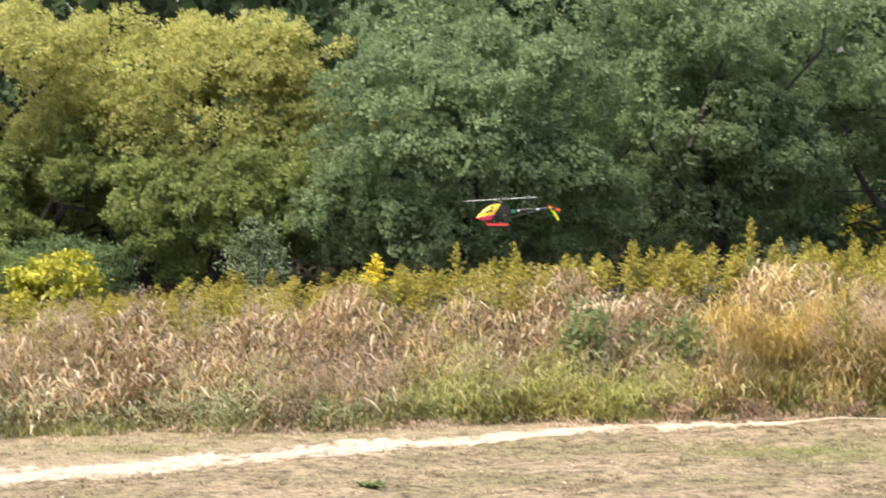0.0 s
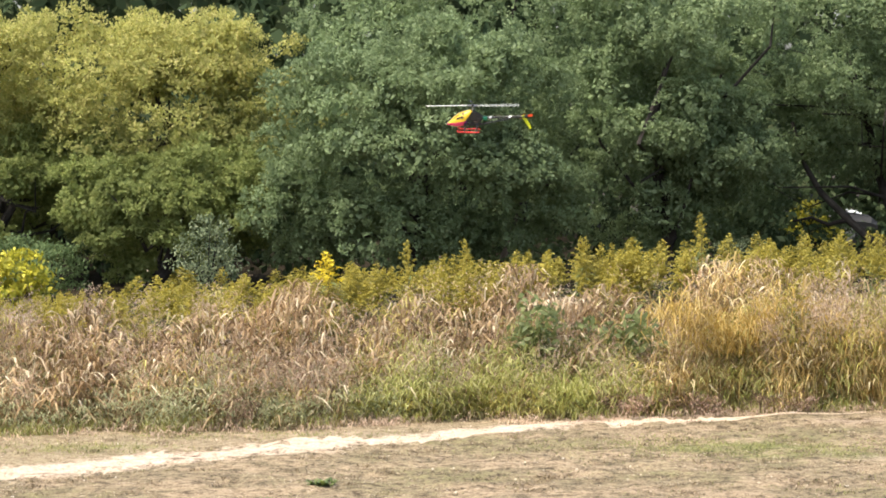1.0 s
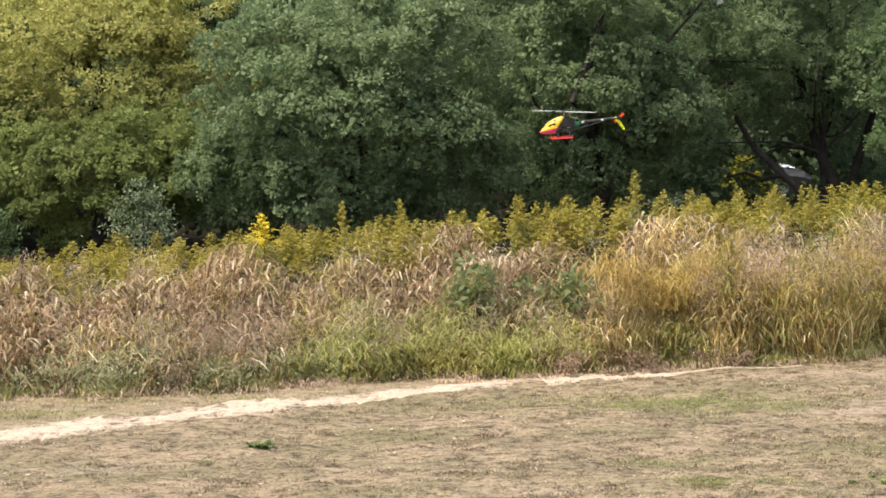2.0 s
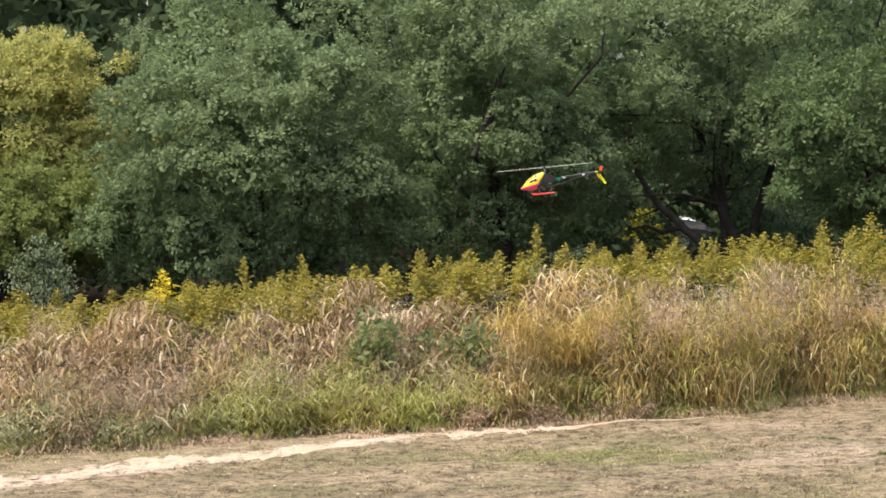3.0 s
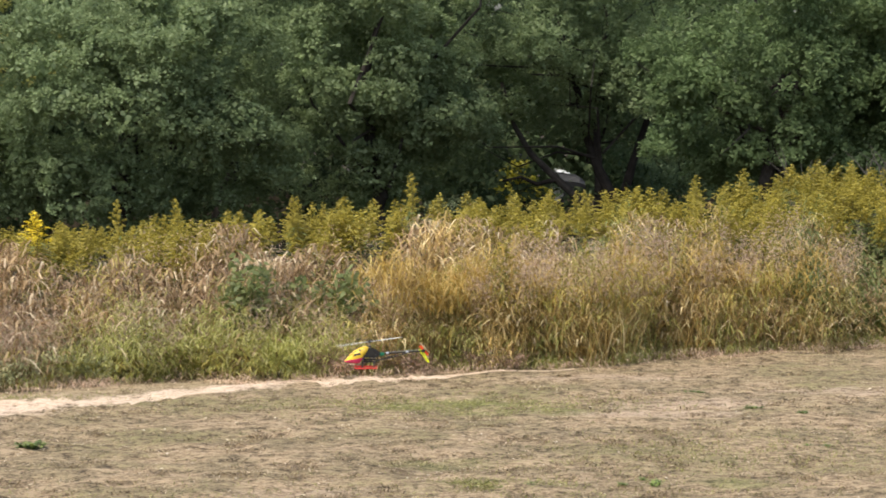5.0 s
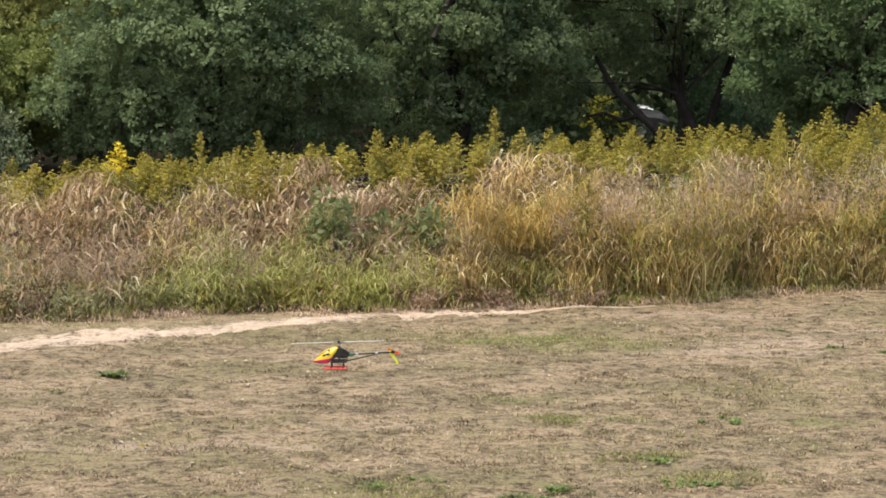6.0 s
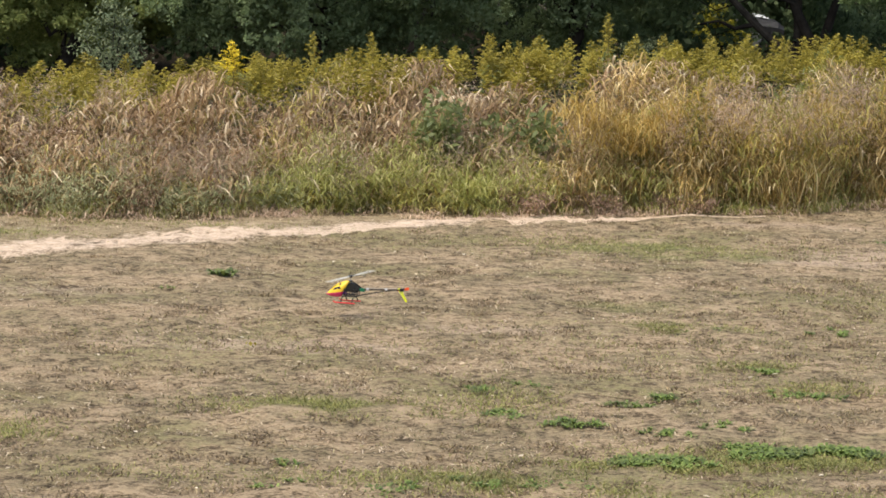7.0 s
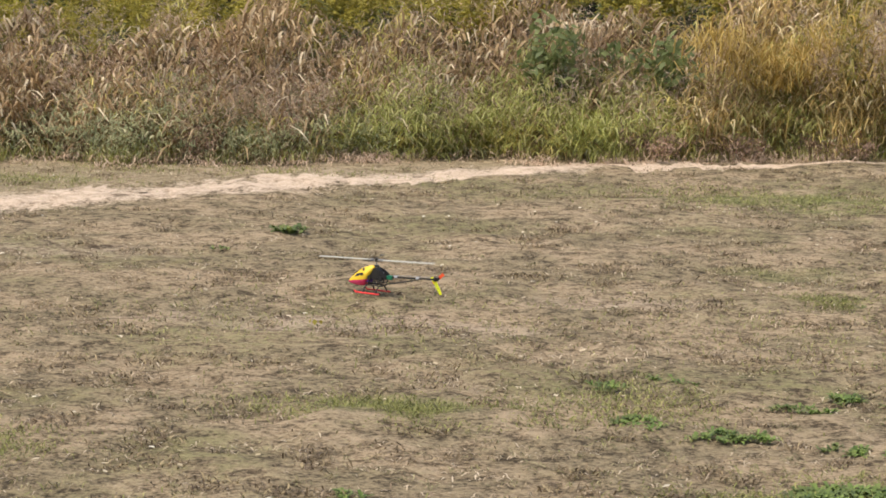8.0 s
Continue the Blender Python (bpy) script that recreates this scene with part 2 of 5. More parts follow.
LEAF_LIME = leaf_material("bright_yellow_green_leaves", [(0, (0.28, 0.30, 0.03)), (1, (0.60, 0.52, 0.05))], 2.0, (0.7, 1.2))
LEAF_GREY = leaf_material("grey_green_leaves", [(0, (0.113, 0.151, 0.070)), (1, (0.242, 0.281, 0.140))], 1.0)
# darker than the near crowns: the wood's shade is put into this leaf colour
LEAF_FAR_SHADE = leaf_material("far_wood_shade_leaves", [(0, (0.055, 0.081, 0.039)), (0.7, (0.075, 0.107, 0.049)), (1, (0.099, 0.120, 0.060))], 0.15, (0.6, 1.4), 0.3, 0.9, 0.05)
REED_BROWN = leaf_material("brown_reed_grass", [(0, (0.165, 0.100, 0.050)), (0.45, (0.36, 0.245, 0.125)), (0.8, (0.52, 0.38, 0.21)), (1, (0.88, 0.76, 0.54))], 1.2, (0.65, 1.3), 0.35)
REED_TAN = leaf_material("golden_tan_grass", [(0, (0.17, 0.112, 0.040)), (0.45, (0.42, 0.300, 0.105)), (0.8, (0.64, 0.490, 0.210)), (1, (0.95, 0.820, 0.500))], 1.2, (0.60, 1.35), 0.40)
REED_YELLOW = leaf_material("yellow_green_grass", [(0, (0.242, 0.231, 0.058)), (0.6, (0.483, 0.420, 0.110)), (1, (0.756, 0.651, 0.252))], 1.5, (0.65, 1.3), 0.42)
REED_GREEN = leaf_material("green_grass_blades", [(0, (0.243, 0.261, 0.072)), (0.6, (0.387, 0.387, 0.117)), (1, (0.594, 0.558, 0.270))], 1.5, (0.85, 1.35), 0.45)
GOLD_TUSSOCK = leaf_material("golden_yellow_grass", [(0, (0.373, 0.257, 0.065)), (0.6, (0.502, 0.356, 0.094)), (1, (0.648, 0.497, 0.216))], 2.0, (0.75, 1.2), 0.42)
BROWN_FORB = leaf_material("dead_brown_forb", [(0, (0.192, 0.123, 0.084)), (0.7, (0.320, 0.210, 0.142)), (1, (0.528, 0.360, 0.243))], 2.0, (0.75, 1.2), 0.25)
BLUE_FORB = leaf_material("blue_green_broad_leaves", [(0, (0.15, 0.215, 0.110)), (0.7, (0.22, 0.290, 0.155)), (1, (0.34, 0.400, 0.235))], 2.0, (0.8, 1.2), 0.35)
FORB_GREY = leaf_material("grey_green_forb", [(0, (0.258, 0.293, 0.154)), (0.7, (0.400, 0.409, 0.226)), (1, (0.593, 0.542, 0.338))], 1.5, (0.85, 1.35), 0.45)
HAZE = leaf_material("feathery_seed_heads", [(0, (0.441, 0.310, 0.216)), (1, (0.666, 0.517, 0.387))], 1.2, (0.62, 1.3), 0.35)
PLUME = leaf_material("goldenrod_flowers", [(0, (0.335, 0.288, 0.050)), (0.6, (0.395, 0.335, 0.054)), (1, (0.470, 0.392, 0.072))], 1.3, (0.62, 1.28), 0.35)
PLUME_BRIGHT = leaf_material("fresh_goldenrod_flowers", [(0, (0.60, 0.48, 0.03)), (1, (0.85, 0.68, 0.05))], 3.0)
ROD_LEAF = leaf_material("goldenrod_leaves", [(0, (0.108, 0.153, 0.045)), (0.6, (0.198, 0.225, 0.063)), (1, (0.306, 0.279, 0.081))], 1.5, (0.8, 1.2), 0.35)
DARK_FORB = leaf_material("dark_green_forb", [(0, (0.119, 0.156, 0.054)), (1, (0.238, 0.267, 0.100))], 3.0, (0.8, 1.2), 0.4)
WEED = leaf_material("weed_leaves", [(0, (0.098, 0.154, 0.030)), (1, (0.223, 0.290, 0.073))], 4.0)
WEED_DARK = leaf_material("dark_weed_leaves", [(0, (0.078, 0.114, 0.031)), (1, (0.187, 0.227, 0.062))], 4.0)
TURF_DRY = leaf_material("dry_turf_blades", [(0, (0.180, 0.126, 0.077)), (0.5, (0.378, 0.288, 0.184)), (1, (0.648, 0.540, 0.387))], 1.0, (0.65, 1.2))
TURF_GREEN = leaf_material("green_turf_blades", [(0, (0.152, 0.171, 0.043)), (1, (0.361, 0.342, 0.114))], 1.5)
DEAD_WOOD = leaf_material("grey_dead_wood", [(0, (0.091, 0.084, 0.066)), (1, (0.154, 0.140, 0.112))], 4.0, (0.8, 1.2), 0.0, 0.9, 0.1)
TURF_OLIVE = leaf_material("olive_turf_blades", [(0, (0.12, 0.105, 0.045)), (0.6, (0.25, 0.22, 0.10)), (1, (0.40, 0.35, 0.18))], 1.0, (0.7, 1.2))
TURF_DARK = leaf_material("dark_brown_thatch", [(0, (0.116, 0.077, 0.043)), (0.7, (0.217, 0.158, 0.086)), (1, (0.387, 0.300, 0.158))], 2.0, (0.7, 1.2), 0.15)
LITTER = leaf_material("fallen_leaves", [(0, (0.36, 0.28, 0.15)), (0.7, (0.62, 0.52, 0.36)), (1, (0.85, 0.78, 0.62))], 2.0)

# ---- mesh building ----


def quad_mesh(name, corners, material):
    """A mesh of loose four-cornered faces or strips: corners is (n, k, 3), k even; each row is one strip of k/2 - 1 faces."""
    n, k, _ = corners.shape
    step = np.arange(k // 2 - 1) * 2
    one = np.stack([step, step + 1, step + 3, step + 2], 1)
    faces = (one[None] + (np.arange(n) * k)[:, None, None]).reshape(-1, 4)
    me = bpy.data.meshes.new(name)
    me.vertices.add(n * k)
    me.vertices.foreach_set("co", corners.reshape(-1).astype(np.float32))
    me.loops.add(faces.size)
    me.loops.foreach_set("vertex_index", faces.reshape(-1).astype(np.int32))
    me.polygons.add(len(faces))
    me.polygons.foreach_set("loop_start", (np.arange(len(faces)) * 4).astype(np.int32))
    me.update(calc_edges=True)
    me.validate()
    me.materials.append(material)
    return me


def part(name, data, material, parent, label=""):
    """One mesh object under a thing, from a bmesh or a finished mesh."""
    if isinstance(data, bmesh.types.BMesh):
        me = bpy.data.meshes.new(name)
        data.to_mesh(me)
        data.free()
        me.materials.append(material)
    else:
        me = data
    ob = new(name, me)
    ob.parent = parent
    return tagged(ob, label) if label else ob


def thing(name, label, category, group="", kind="", at=None):
    ob = tagged(new(name), label, category, group, kind)
    if at is not None:
        ob.matrix_basis = at
    return ob


def stuff(name, me, label, category):
    return tagged(new(name, me), label, category, kind="stuff")


def unit(v):
    return v / np.maximum(np.linalg.norm(v, axis=-1, keepdims=True), 1e-9)


def leaves_at(rng, centres, outward, length, width, spread=1.0):
    """Rhombic leaves, each folded a little along its rib, round the given centres; outward biases their facing."""
    n = len(centres)
    axis = unit(rng.normal(size=(n, 3)) + outward * 0.5 + np.array([0, 0, -0.25]))
    face = unit(outward + rng.normal(size=(n, 3)) * spread)
    side = unit(np.cross(axis, face))
    ln = (length * rng.uniform(0.7, 1.3, n))[:, None]
    wd = (width * rng.uniform(0.7, 1.3, n))[:, None]
    sag = face * ln * 0.12
    return np.stack([centres - axis * ln * 0.5, centres - side * wd * 0.5 + sag, centres + side * wd * 0.5 + sag, centres + axis * ln * 0.5], 1)


def leaf_strips(rng, centres, axis, face, length, width):
    """Rhombic leaves along the given axes, folded a little along the rib."""
    n = len(centres)
    side = unit(np.cross(axis, face))
    ln, wd = (length * rng.uniform(0.7, 1.3, n))[:, None], (width * rng.uniform(0.7, 1.3, n))[:, None]
    sag = np.cross(side, axis) * ln * 0.10
    return np.stack([centres - axis * ln * 0.5, centres - side * wd * 0.5 + sag, centres + side * wd * 0.5 + sag, centres + axis * ln * 0.5], 1)


def blades(rng, feet, height, width, bend, twist=1.0, tilt=0.0, fine=False, reach=0.55, drop=0.38):
    """Arching grass blades: strips of two or three faces that rise and droop; bend near 0 stands, above 1 hangs over."""
    n = len(feet)
    h = np.asarray(height) * np.ones(n)
    phi = rng.uniform(0, 2 * np.pi, n)
    way = np.stack([np.cos(phi), np.sin(phi), np.zeros(n)], 1)
    tw = phi + np.pi / 2 + rng.normal(size=n) * twist
    side = np.stack([np.cos(tw), np.sin(tw), np.zeros(n)], 1)
    up = unit(np.stack([rng.normal(size=n) * tilt, rng.normal(size=n) * tilt, np.ones(n)], 1))
    b = (np.asarray(bend) * np.ones(n)) * rng.uniform(0.4, 1.4, n)
    out = []
    for s, ws in ((0.0, 0.6), (0.55, 1.0), (1.0, 0.12)) if fine else ((0.0, 0.7), (0.4, 1.0), (0.75, 0.8), (1.0, 0.1)):
        p = feet + way * (b * h * reach * s ** 2)[:, None] + up * (h * s)[:, None] - np.array([0, 0, 1.0]) * (h * drop * np.minimum(b, 1.6) * s ** 3)[:, None]
        half = side * (np.asarray(width) * ws * 0.5 * np.ones(n))[:, None]
        out += [p - half, p + half]
    return np.stack(out, 1)


def tube(bm, points, radii, sides=6):
    """A tapering round limb along points, closed at both ends."""
    rings = []
    for i, (p, r) in enumerate(zip(points, radii)):
        p = Vector(p)
        ahead = Vector(points[min(i + 1, len(points) - 1)]) - Vector(points[max(i - 1, 0)])
        q = ahead.to_track_quat("Z", "Y")
        rings.append([bm.verts.new(p + q @ Vector((math.cos(a) * r, math.sin(a) * r, 0))) for a in (2 * math.pi * k / sides for k in range(sides))])
    for lo, hi in zip(rings, rings[1:]):
        for k in range(sides):
            bm.faces.new((lo[k], lo[(k + 1) % sides], hi[(k + 1) % sides], hi[k]))
    bm.faces.new(rings[0][::-1])
    bm.faces.new(rings[-1])


def loft(bm, sections):
    """Closed rings of equal count joined into a skin with capped ends."""
    rings = [[bm.verts.new(p) for p in s] for s in sections]
    n = len(rings[0])
    for lo, hi in zip(rings, rings[1:]):
        for k in range(n):
            bm.faces.new((lo[k], lo[(k + 1) % n], hi[(k + 1) % n], hi[k]))
    bm.faces.new(rings[0][::-1])
    bm.faces.new(rings[-1])
    bmesh.ops.recalc_face_normals(bm, faces=bm.faces)


def box(bm, lo, hi, bevel=0.0):
    """A box between two corners, with softened edges."""
    made = bmesh.ops.create_cube(bm, size=1.0)["verts"]
    for v in made:
        v.co = Vector([(l + h) / 2 + c * (h - l) for l, h, c in zip(lo, hi, v.co)])
    if bevel:
        edges = {e for v in made for e in v.link_edges}
        bmesh.ops.bevel(bm, geom=list(edges), offset=bevel, segments=2, affect="EDGES")


# ---- the ground: one sheet to the horizon ----


def ground_height(x, y):
    """Level field; a shallow swale under the trees."""
    s = np.clip((y - 29) / 8, 0, 1)
    dip = -0.6 * s * s * (3 - 2 * s)
    r = np.clip((y - 54) / 8, 0, 1)
    return dip + 0.3 * r * r * (3 - 2 * r)


RELIEF = [(np.random.default_rng(50 + k).uniform(0, 6.28), np.random.default_rng(90 + k).uniform(1.5, 16), k * 1.7) for k in range(26)]


def relief(x, y):
    """Small humps and hollows of the field."""
    z = 0 * x
    for turn, w, phase in RELIEF:
        z = z + np.sin(x * math.cos(turn) * w + y * math.sin(turn) * w + phase) * 0.0035 / (0.6 + 0.08 * w)
    return z


def build_ground():
    xs = np.concatenate([-np.geomspace(900, 9.5, 22), np.arange(-9, 8.6, 0.1), np.geomspace(9, 900, 22)])
    ys = np.concatenate([-np.geomspace(300, 2, 10), np.arange(0, 10.5, 1.0), np.arange(11, 29, 0.1), np.arange(29.5, 70, 1.5), np.geomspace(72, 1800, 18)])
    gx, gy = np.meshgrid(xs, ys)
    gz = ground_height(gx, gy) + np.where((gy > 11) & (gy < 29) & (abs(gx) < 9), relief(gx, gy), 0)
    verts = np.stack([gx, gy, gz], -1).reshape(-1, 3)
    w = len(xs)
    i, j = np.meshgrid(np.arange(w - 1), np.arange(len(ys) - 1))
    a = (j * w + i).reshape(-1)
    me = bpy.data.meshes.new("ground")
    me.from_pydata(verts.tolist(), [], np.stack([a, a + 1, a + w + 1, a + w], 1).tolist())
    me.polygons.foreach_set("use_smooth", np.ones(len(me.polygons), bool))
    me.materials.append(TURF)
    tagged(new("ground", me), "dry tan turf field with bare patches and shade-darkened leaf litter under the wood", "ground", kind="structure")


def build_path():
    """The trodden core of the path: a ragged strip just above the turf."""
    rng = np.random.default_rng(6)
    xs = np.arange(-9.0, 1.7, 0.05)
    line = np.minimum(25.02 + 0.775 * xs, edge_of_stand(xs) - 0.30 + 0.05 * np.sin(2.3 * xs))
    half = np.maximum(0.22 - 0.065 * xs, 0.03) * 0.78 * np.clip((1.8 - xs) / 2.0, 0.12, 1)
    rag = [np.convolve(rng.normal(size=len(xs) + 8), np.ones(9) / 9, "valid") * 0.95 + rng.normal(size=len(xs)) * 0.34 for _ in range(2)]
    sway = 0.5 * half * np.sin(xs * 1.9) * np.sin(xs * 0.7 + 1)
    low, high = line + sway - half * (0.75 + rag[0]), line + sway + half * (0.75 + rag[1])
    rows = [np.stack([xs, low + (high - low) * f, relief(xs, low + (high - low) * f) + 0.008 - 0.014 * abs(2 * f - 1) ** 3 + rng.normal(size=len(xs)) * 0.002], 1) for f in np.linspace(0, 1, 9)]
    verts = np.concatenate(rows)
    n = len(xs)
    faces = [(r * n + k, r * n + k + 1, (r + 1) * n + k + 1, (r + 1) * n + k) for r in range(8) for k in range(n - 1)]
    me = bpy.data.meshes.new("path")
    me.from_pydata(verts.tolist(), [], faces)
    me.polygons.foreach_set("use_smooth", np.ones(len(me.polygons), bool))
    me.materials.append(SAND)
    tagged(new("path", me), "pale sandy footpath trodden through dry turf", "path", kind="structure")


build_ground()
build_path()

# ---- trees ----


def tree(name, label, x, y, boughs, leaf, leaf_count, leaf_len=0.096, leaf_wid=0.060, trunk_r=0.16, lean=0.0, seed=1, branches=9, stems=(), overhang=2.3):
    """A tapered trunk with limbs and a crown of leafy boughs. boughs: rows (dx, dy, z, rx, rz, n): n leaf masses spread over an ellipsoid of those radii."""
    leaf_count = int(leaf_count * 0.97)
    rng = np.random.default_rng(seed)
    base = float(ground_height(x, y))
    root = thing(name, label, "tree", at=pose(x, y, base))
    lobes, lobe_r, ways, domes, spans = [], [], [], [], []
    for dx, dy, z, rx, rz, n in boughs:
        m = max(8, int(n / 2.6))
        d = unit(rng.normal(size=(m, 3)) + np.array([0, -0.25, 0.1]))
        lobes.append(np.array([dx, dy, z - base]) + d * (rng.uniform(0.5, 1.0, m) ** 0.5)[:, None] * np.array([rx, rx * 0.8, rz]) * 0.9)
        lobe_r.append(rng.uniform(0.6, 1.15, m) * (0.34 + 0.11 * rx))
        ways.append(d)
        domes.append(np.tile([dx, dy, z - base - 0.4 * rz], (m, 1)))
        spans.append(np.tile([rx, rx * 0.8, rz * 1.2], (m, 1)))
    lobes, lobe_r, ways, domes, spans = (np.concatenate(v) for v in (lobes, lobe_r, ways, domes, spans))
    lobes[:, 1] += np.clip((2.8 - lobes[:, 2]) / 2.8, 0, 1) * overhang
    keep = lobes[:, 2] > 0.2
    lobes, lobe_r, ways, domes, spans = (v[keep] for v in (lobes, lobe_r, ways, domes, spans))
    # each leaf mass carries star-shaped tufts on its upper and outer side, and plainer leaves within
    centres, sizes, faces = [], [], []
    for p, r, w, o, e in zip(lobes, lobe_r, ways, domes, spans):
        m = int(30 * (r / 0.8) ** 2) + 6
        d = unit(rng.normal(size=(m, 3)) + w * 0.5 + np.array([0, 0, 0.40]))
        c = p + d * (r * rng.uniform(0.70, 1.12, m))[:, None] * np.array([1.1, 1.1, 0.76])
        centres.append(c)
        sizes.append(rng.uniform(0.09, 0.20, m))
        faces.append(unit(unit((c - o) / e) * 0.75 + d * 0.6))
    centres, sizes, faces = np.concatenate(centres), np.concatenate(sizes), np.concatenate(faces)
    share = sizes ** 2 / (sizes ** 2).sum()
    outer = int(leaf_count * 0.82)
    pick = rng.choice(len(centres), outer, p=share)
    ball = unit(rng.normal(size=(outer, 3)) + faces[pick] * 0.6 + np.array([0, 0, 0.35]))
    pos = centres[pick] + ball * (sizes[pick] * rng.uniform(0.35, 1.0, outer))[:, None]
    axis = unit(ball + rng.normal(size=(outer, 3)) * 0.35)
    face = unit(faces[pick] + np.array([0, 0, 0.35]) + rng.normal(size=(outer, 3)) * 0.22)
    tips = leaf_strips(rng, pos, axis, face, leaf_len * 0.84, leaf_wid * 0.74)
    inner = leaf_count - outer
    k = rng.integers(0, len(lobes), inner)
    d = unit(rng.normal(size=(inner, 3)))
    deep = lobes[k] + d * (lobe_r[k] * rng.uniform(0.45, 0.85, inner))[:, None] * np.array([1.1, 1.1, 0.76])
    fill = leaf_strips(rng, deep, unit(rng.normal(size=(inner, 3))), unit(d + np.array([0, 0, 0.5])), leaf_len * 1.25, leaf_wid * 1.45)
    crown = np.concatenate([tips, fill])
    crown[:, :, 2] = np.maximum(crown[:, :, 2], 0.05)
    part("crown", quad_mesh("crown", crown, leaf), leaf, root)
    bm = bmesh.new()
    top = float(np.percentile(centres[:, 2], 80))
    mid = centres.mean(0)
    trunk = [(mid[0] * s * 0.7 + lean * s * (1 - s) + 0.24 * math.sin(7 * s + seed), mid[1] * s * 0.7 + 0.12 * math.sin(5 * s + seed), top * s) for s in (0, 0.1, 0.2, 0.32, 0.45, 0.6, 0.8, 1.0)]
    tube(bm, trunk, [trunk_r * k for k in (1.4, 1.05, 0.95, 0.85, 0.72, 0.55, 0.35, 0.12)], 9)
    for points, thick in stems:
        tube(bm, [(px - x, py, pz - base) for px, py, pz in points], [thick * f for f in np.linspace(1.15, 0.45, len(points))], 8)
    for k in rng.choice(len(centres), min(branches, len(centres)), replace=False):
        goal = Vector(centres[k])
        f = rng.uniform(0.25, 0.7)
        start = Vector((mid[0] * f * 0.7 + lean * f * (1 - f), mid[1] * f * 0.7, top * f))
        bow = (start + goal) / 2 + Vector((0, 0, -0.12 * (goal - start).length)) + Vector(rng.normal(size=3)) * 0.15
        jog = Vector(rng.normal(size=3)) * 0.11 * (goal - start).length
        tube(bm, [start, start.lerp(bow, 0.55) + jog, bow.lerp(goal, 0.35) - jog, goal], [trunk_r * 0.36, trunk_r * 0.27, trunk_r * 0.17, trunk_r * 0.05], 6)
    part("trunk", bm, BARK, root)
    return root


tree("broadleaf_tree", "rounded broadleaf tree with silvery olive-green foliage down to the ground", -5.6, 48.5,
     [(0.1, 0, 2.3, 3.1, 2.3, 150), (-2.3, -0.4, 1.1, 1.4, 1.1, 45), (1.2, -0.8, 3.5, 1.9, 1.3, 60), (-1.0, -0.6, 3.2, 1.7, 1.2, 50), (1.9, -0.8, 1.4, 1.5, 1.4, 50), (-0.7, -1.0, 0.7, 2.2, 0.9, 50)], LEAF_GREEN, 100000, seed=11)
tree("broadleaf_tree", "tall green broadleaf tree behind a lower one", -4.2, 54.5,
     [(0, 0, 4.6, 4.2, 2.9, 190), (-2.9, 0, 4.2, 2.0, 2.0, 60), (3.2, 0, 4.0, 2.2, 2.2, 70)], LEAF_GREEN, 80000, 0.105, 0.062, seed=12)
tree("broadleaf_tree", "green broadleaf tree with pale upper leaves", -0.9, 50.2,
     [(0, 0, 2.9, 2.0, 1.9, 90), (-0.2, -0.3, 1.2, 1.8, 1.3, 60), (0.6, 0, 4.8, 2.4, 1.6, 70), (1.3, -0.2, 2.3, 1.3, 1.3, 45)], LEAF_GREEN, 75000, seed=13)
tree("broadleaf_tree", "dark green tree with crooked forking stems and open shade below", 3.6, 53.5,
     [(-0.6, 0, 4.2, 2.7, 2.0, 110), (-2.2, -0.6, 2.9, 1.4, 1.3, 45), (1.8, 0, 4.8, 2.8, 2.2, 110), (0.2, 0.9, 2.6, 2.1, 1.1, 45), (-2.6, -0.4, 0.9, 0.9, 0.8, 25), (0.9, -0.5, 2.5, 1.5, 0.9, 40), (1.6, 0.3, 1.0, 0.9, 0.8, 20)], LEAF_GREEN, 85000, 0.096, 0.056, trunk_r=0.10, lean=2.2, seed=14, branches=18,
     stems=[([(4.7, 0, -0.8), (4.45, 0, 0.1), (4.05, 0, 0.9), (3.8, 0.1, 1.6), (3.6, 0.2, 2.6), (3.2, 0.2, 3.8)], 0.13), ([(4.5, 0.1, 0.0), (4.8, 0.1, 1.1), (5.15, 0.2, 2.1), (5.3, 0.2, 3.2)], 0.10),
            ([(4.6, -0.1, -0.7), (3.95, -0.2, -0.05), (3.1, -0.3, 0.75), (2.55, -0.3, 1.3), (2.2, -0.3, 1.9), (1.95, -0.2, 2.8)], 0.09), ([(3.1, -0.3, 0.72), (2.7, -0.3, 0.62), (2.35, -0.4, 0.78), (1.95, -0.4, 0.70)], 0.05)])
tree("broadleaf_tree", "dense green broadleaf tree with bare lower twigs", 6.7, 46.5,
     [(0, 0, 2.5, 2.5, 1.8, 110), (-1.3, -0.3, 2.0, 1.4, 1.0, 40), (1.4, -0.4, 1.7, 1.5, 1.2, 45), (0.3, 0.4, 4.6, 2.6, 1.6, 70), (2.8, -0.3, 3.0, 1.6, 1.7, 60)], LEAF_DARK, 95000, seed=15, branches=16)
tree("broadleaf_tree", "dark green broadleaf tree at the edge of the wood", 13.4, 50.0,
     [(0, 0, 3.4, 2.6, 3.0, 120), (-0.5, 0, 1.2, 1.6, 1.0, 40)], LEAF_DARK, 45000, 0.105, 0.062, seed=16)
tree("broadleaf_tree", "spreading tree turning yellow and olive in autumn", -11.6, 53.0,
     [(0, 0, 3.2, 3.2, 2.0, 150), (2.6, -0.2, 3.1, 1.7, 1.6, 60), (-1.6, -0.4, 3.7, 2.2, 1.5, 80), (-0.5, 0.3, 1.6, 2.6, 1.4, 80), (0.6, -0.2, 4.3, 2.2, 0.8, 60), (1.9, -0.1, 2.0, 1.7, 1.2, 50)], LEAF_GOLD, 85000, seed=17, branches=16)
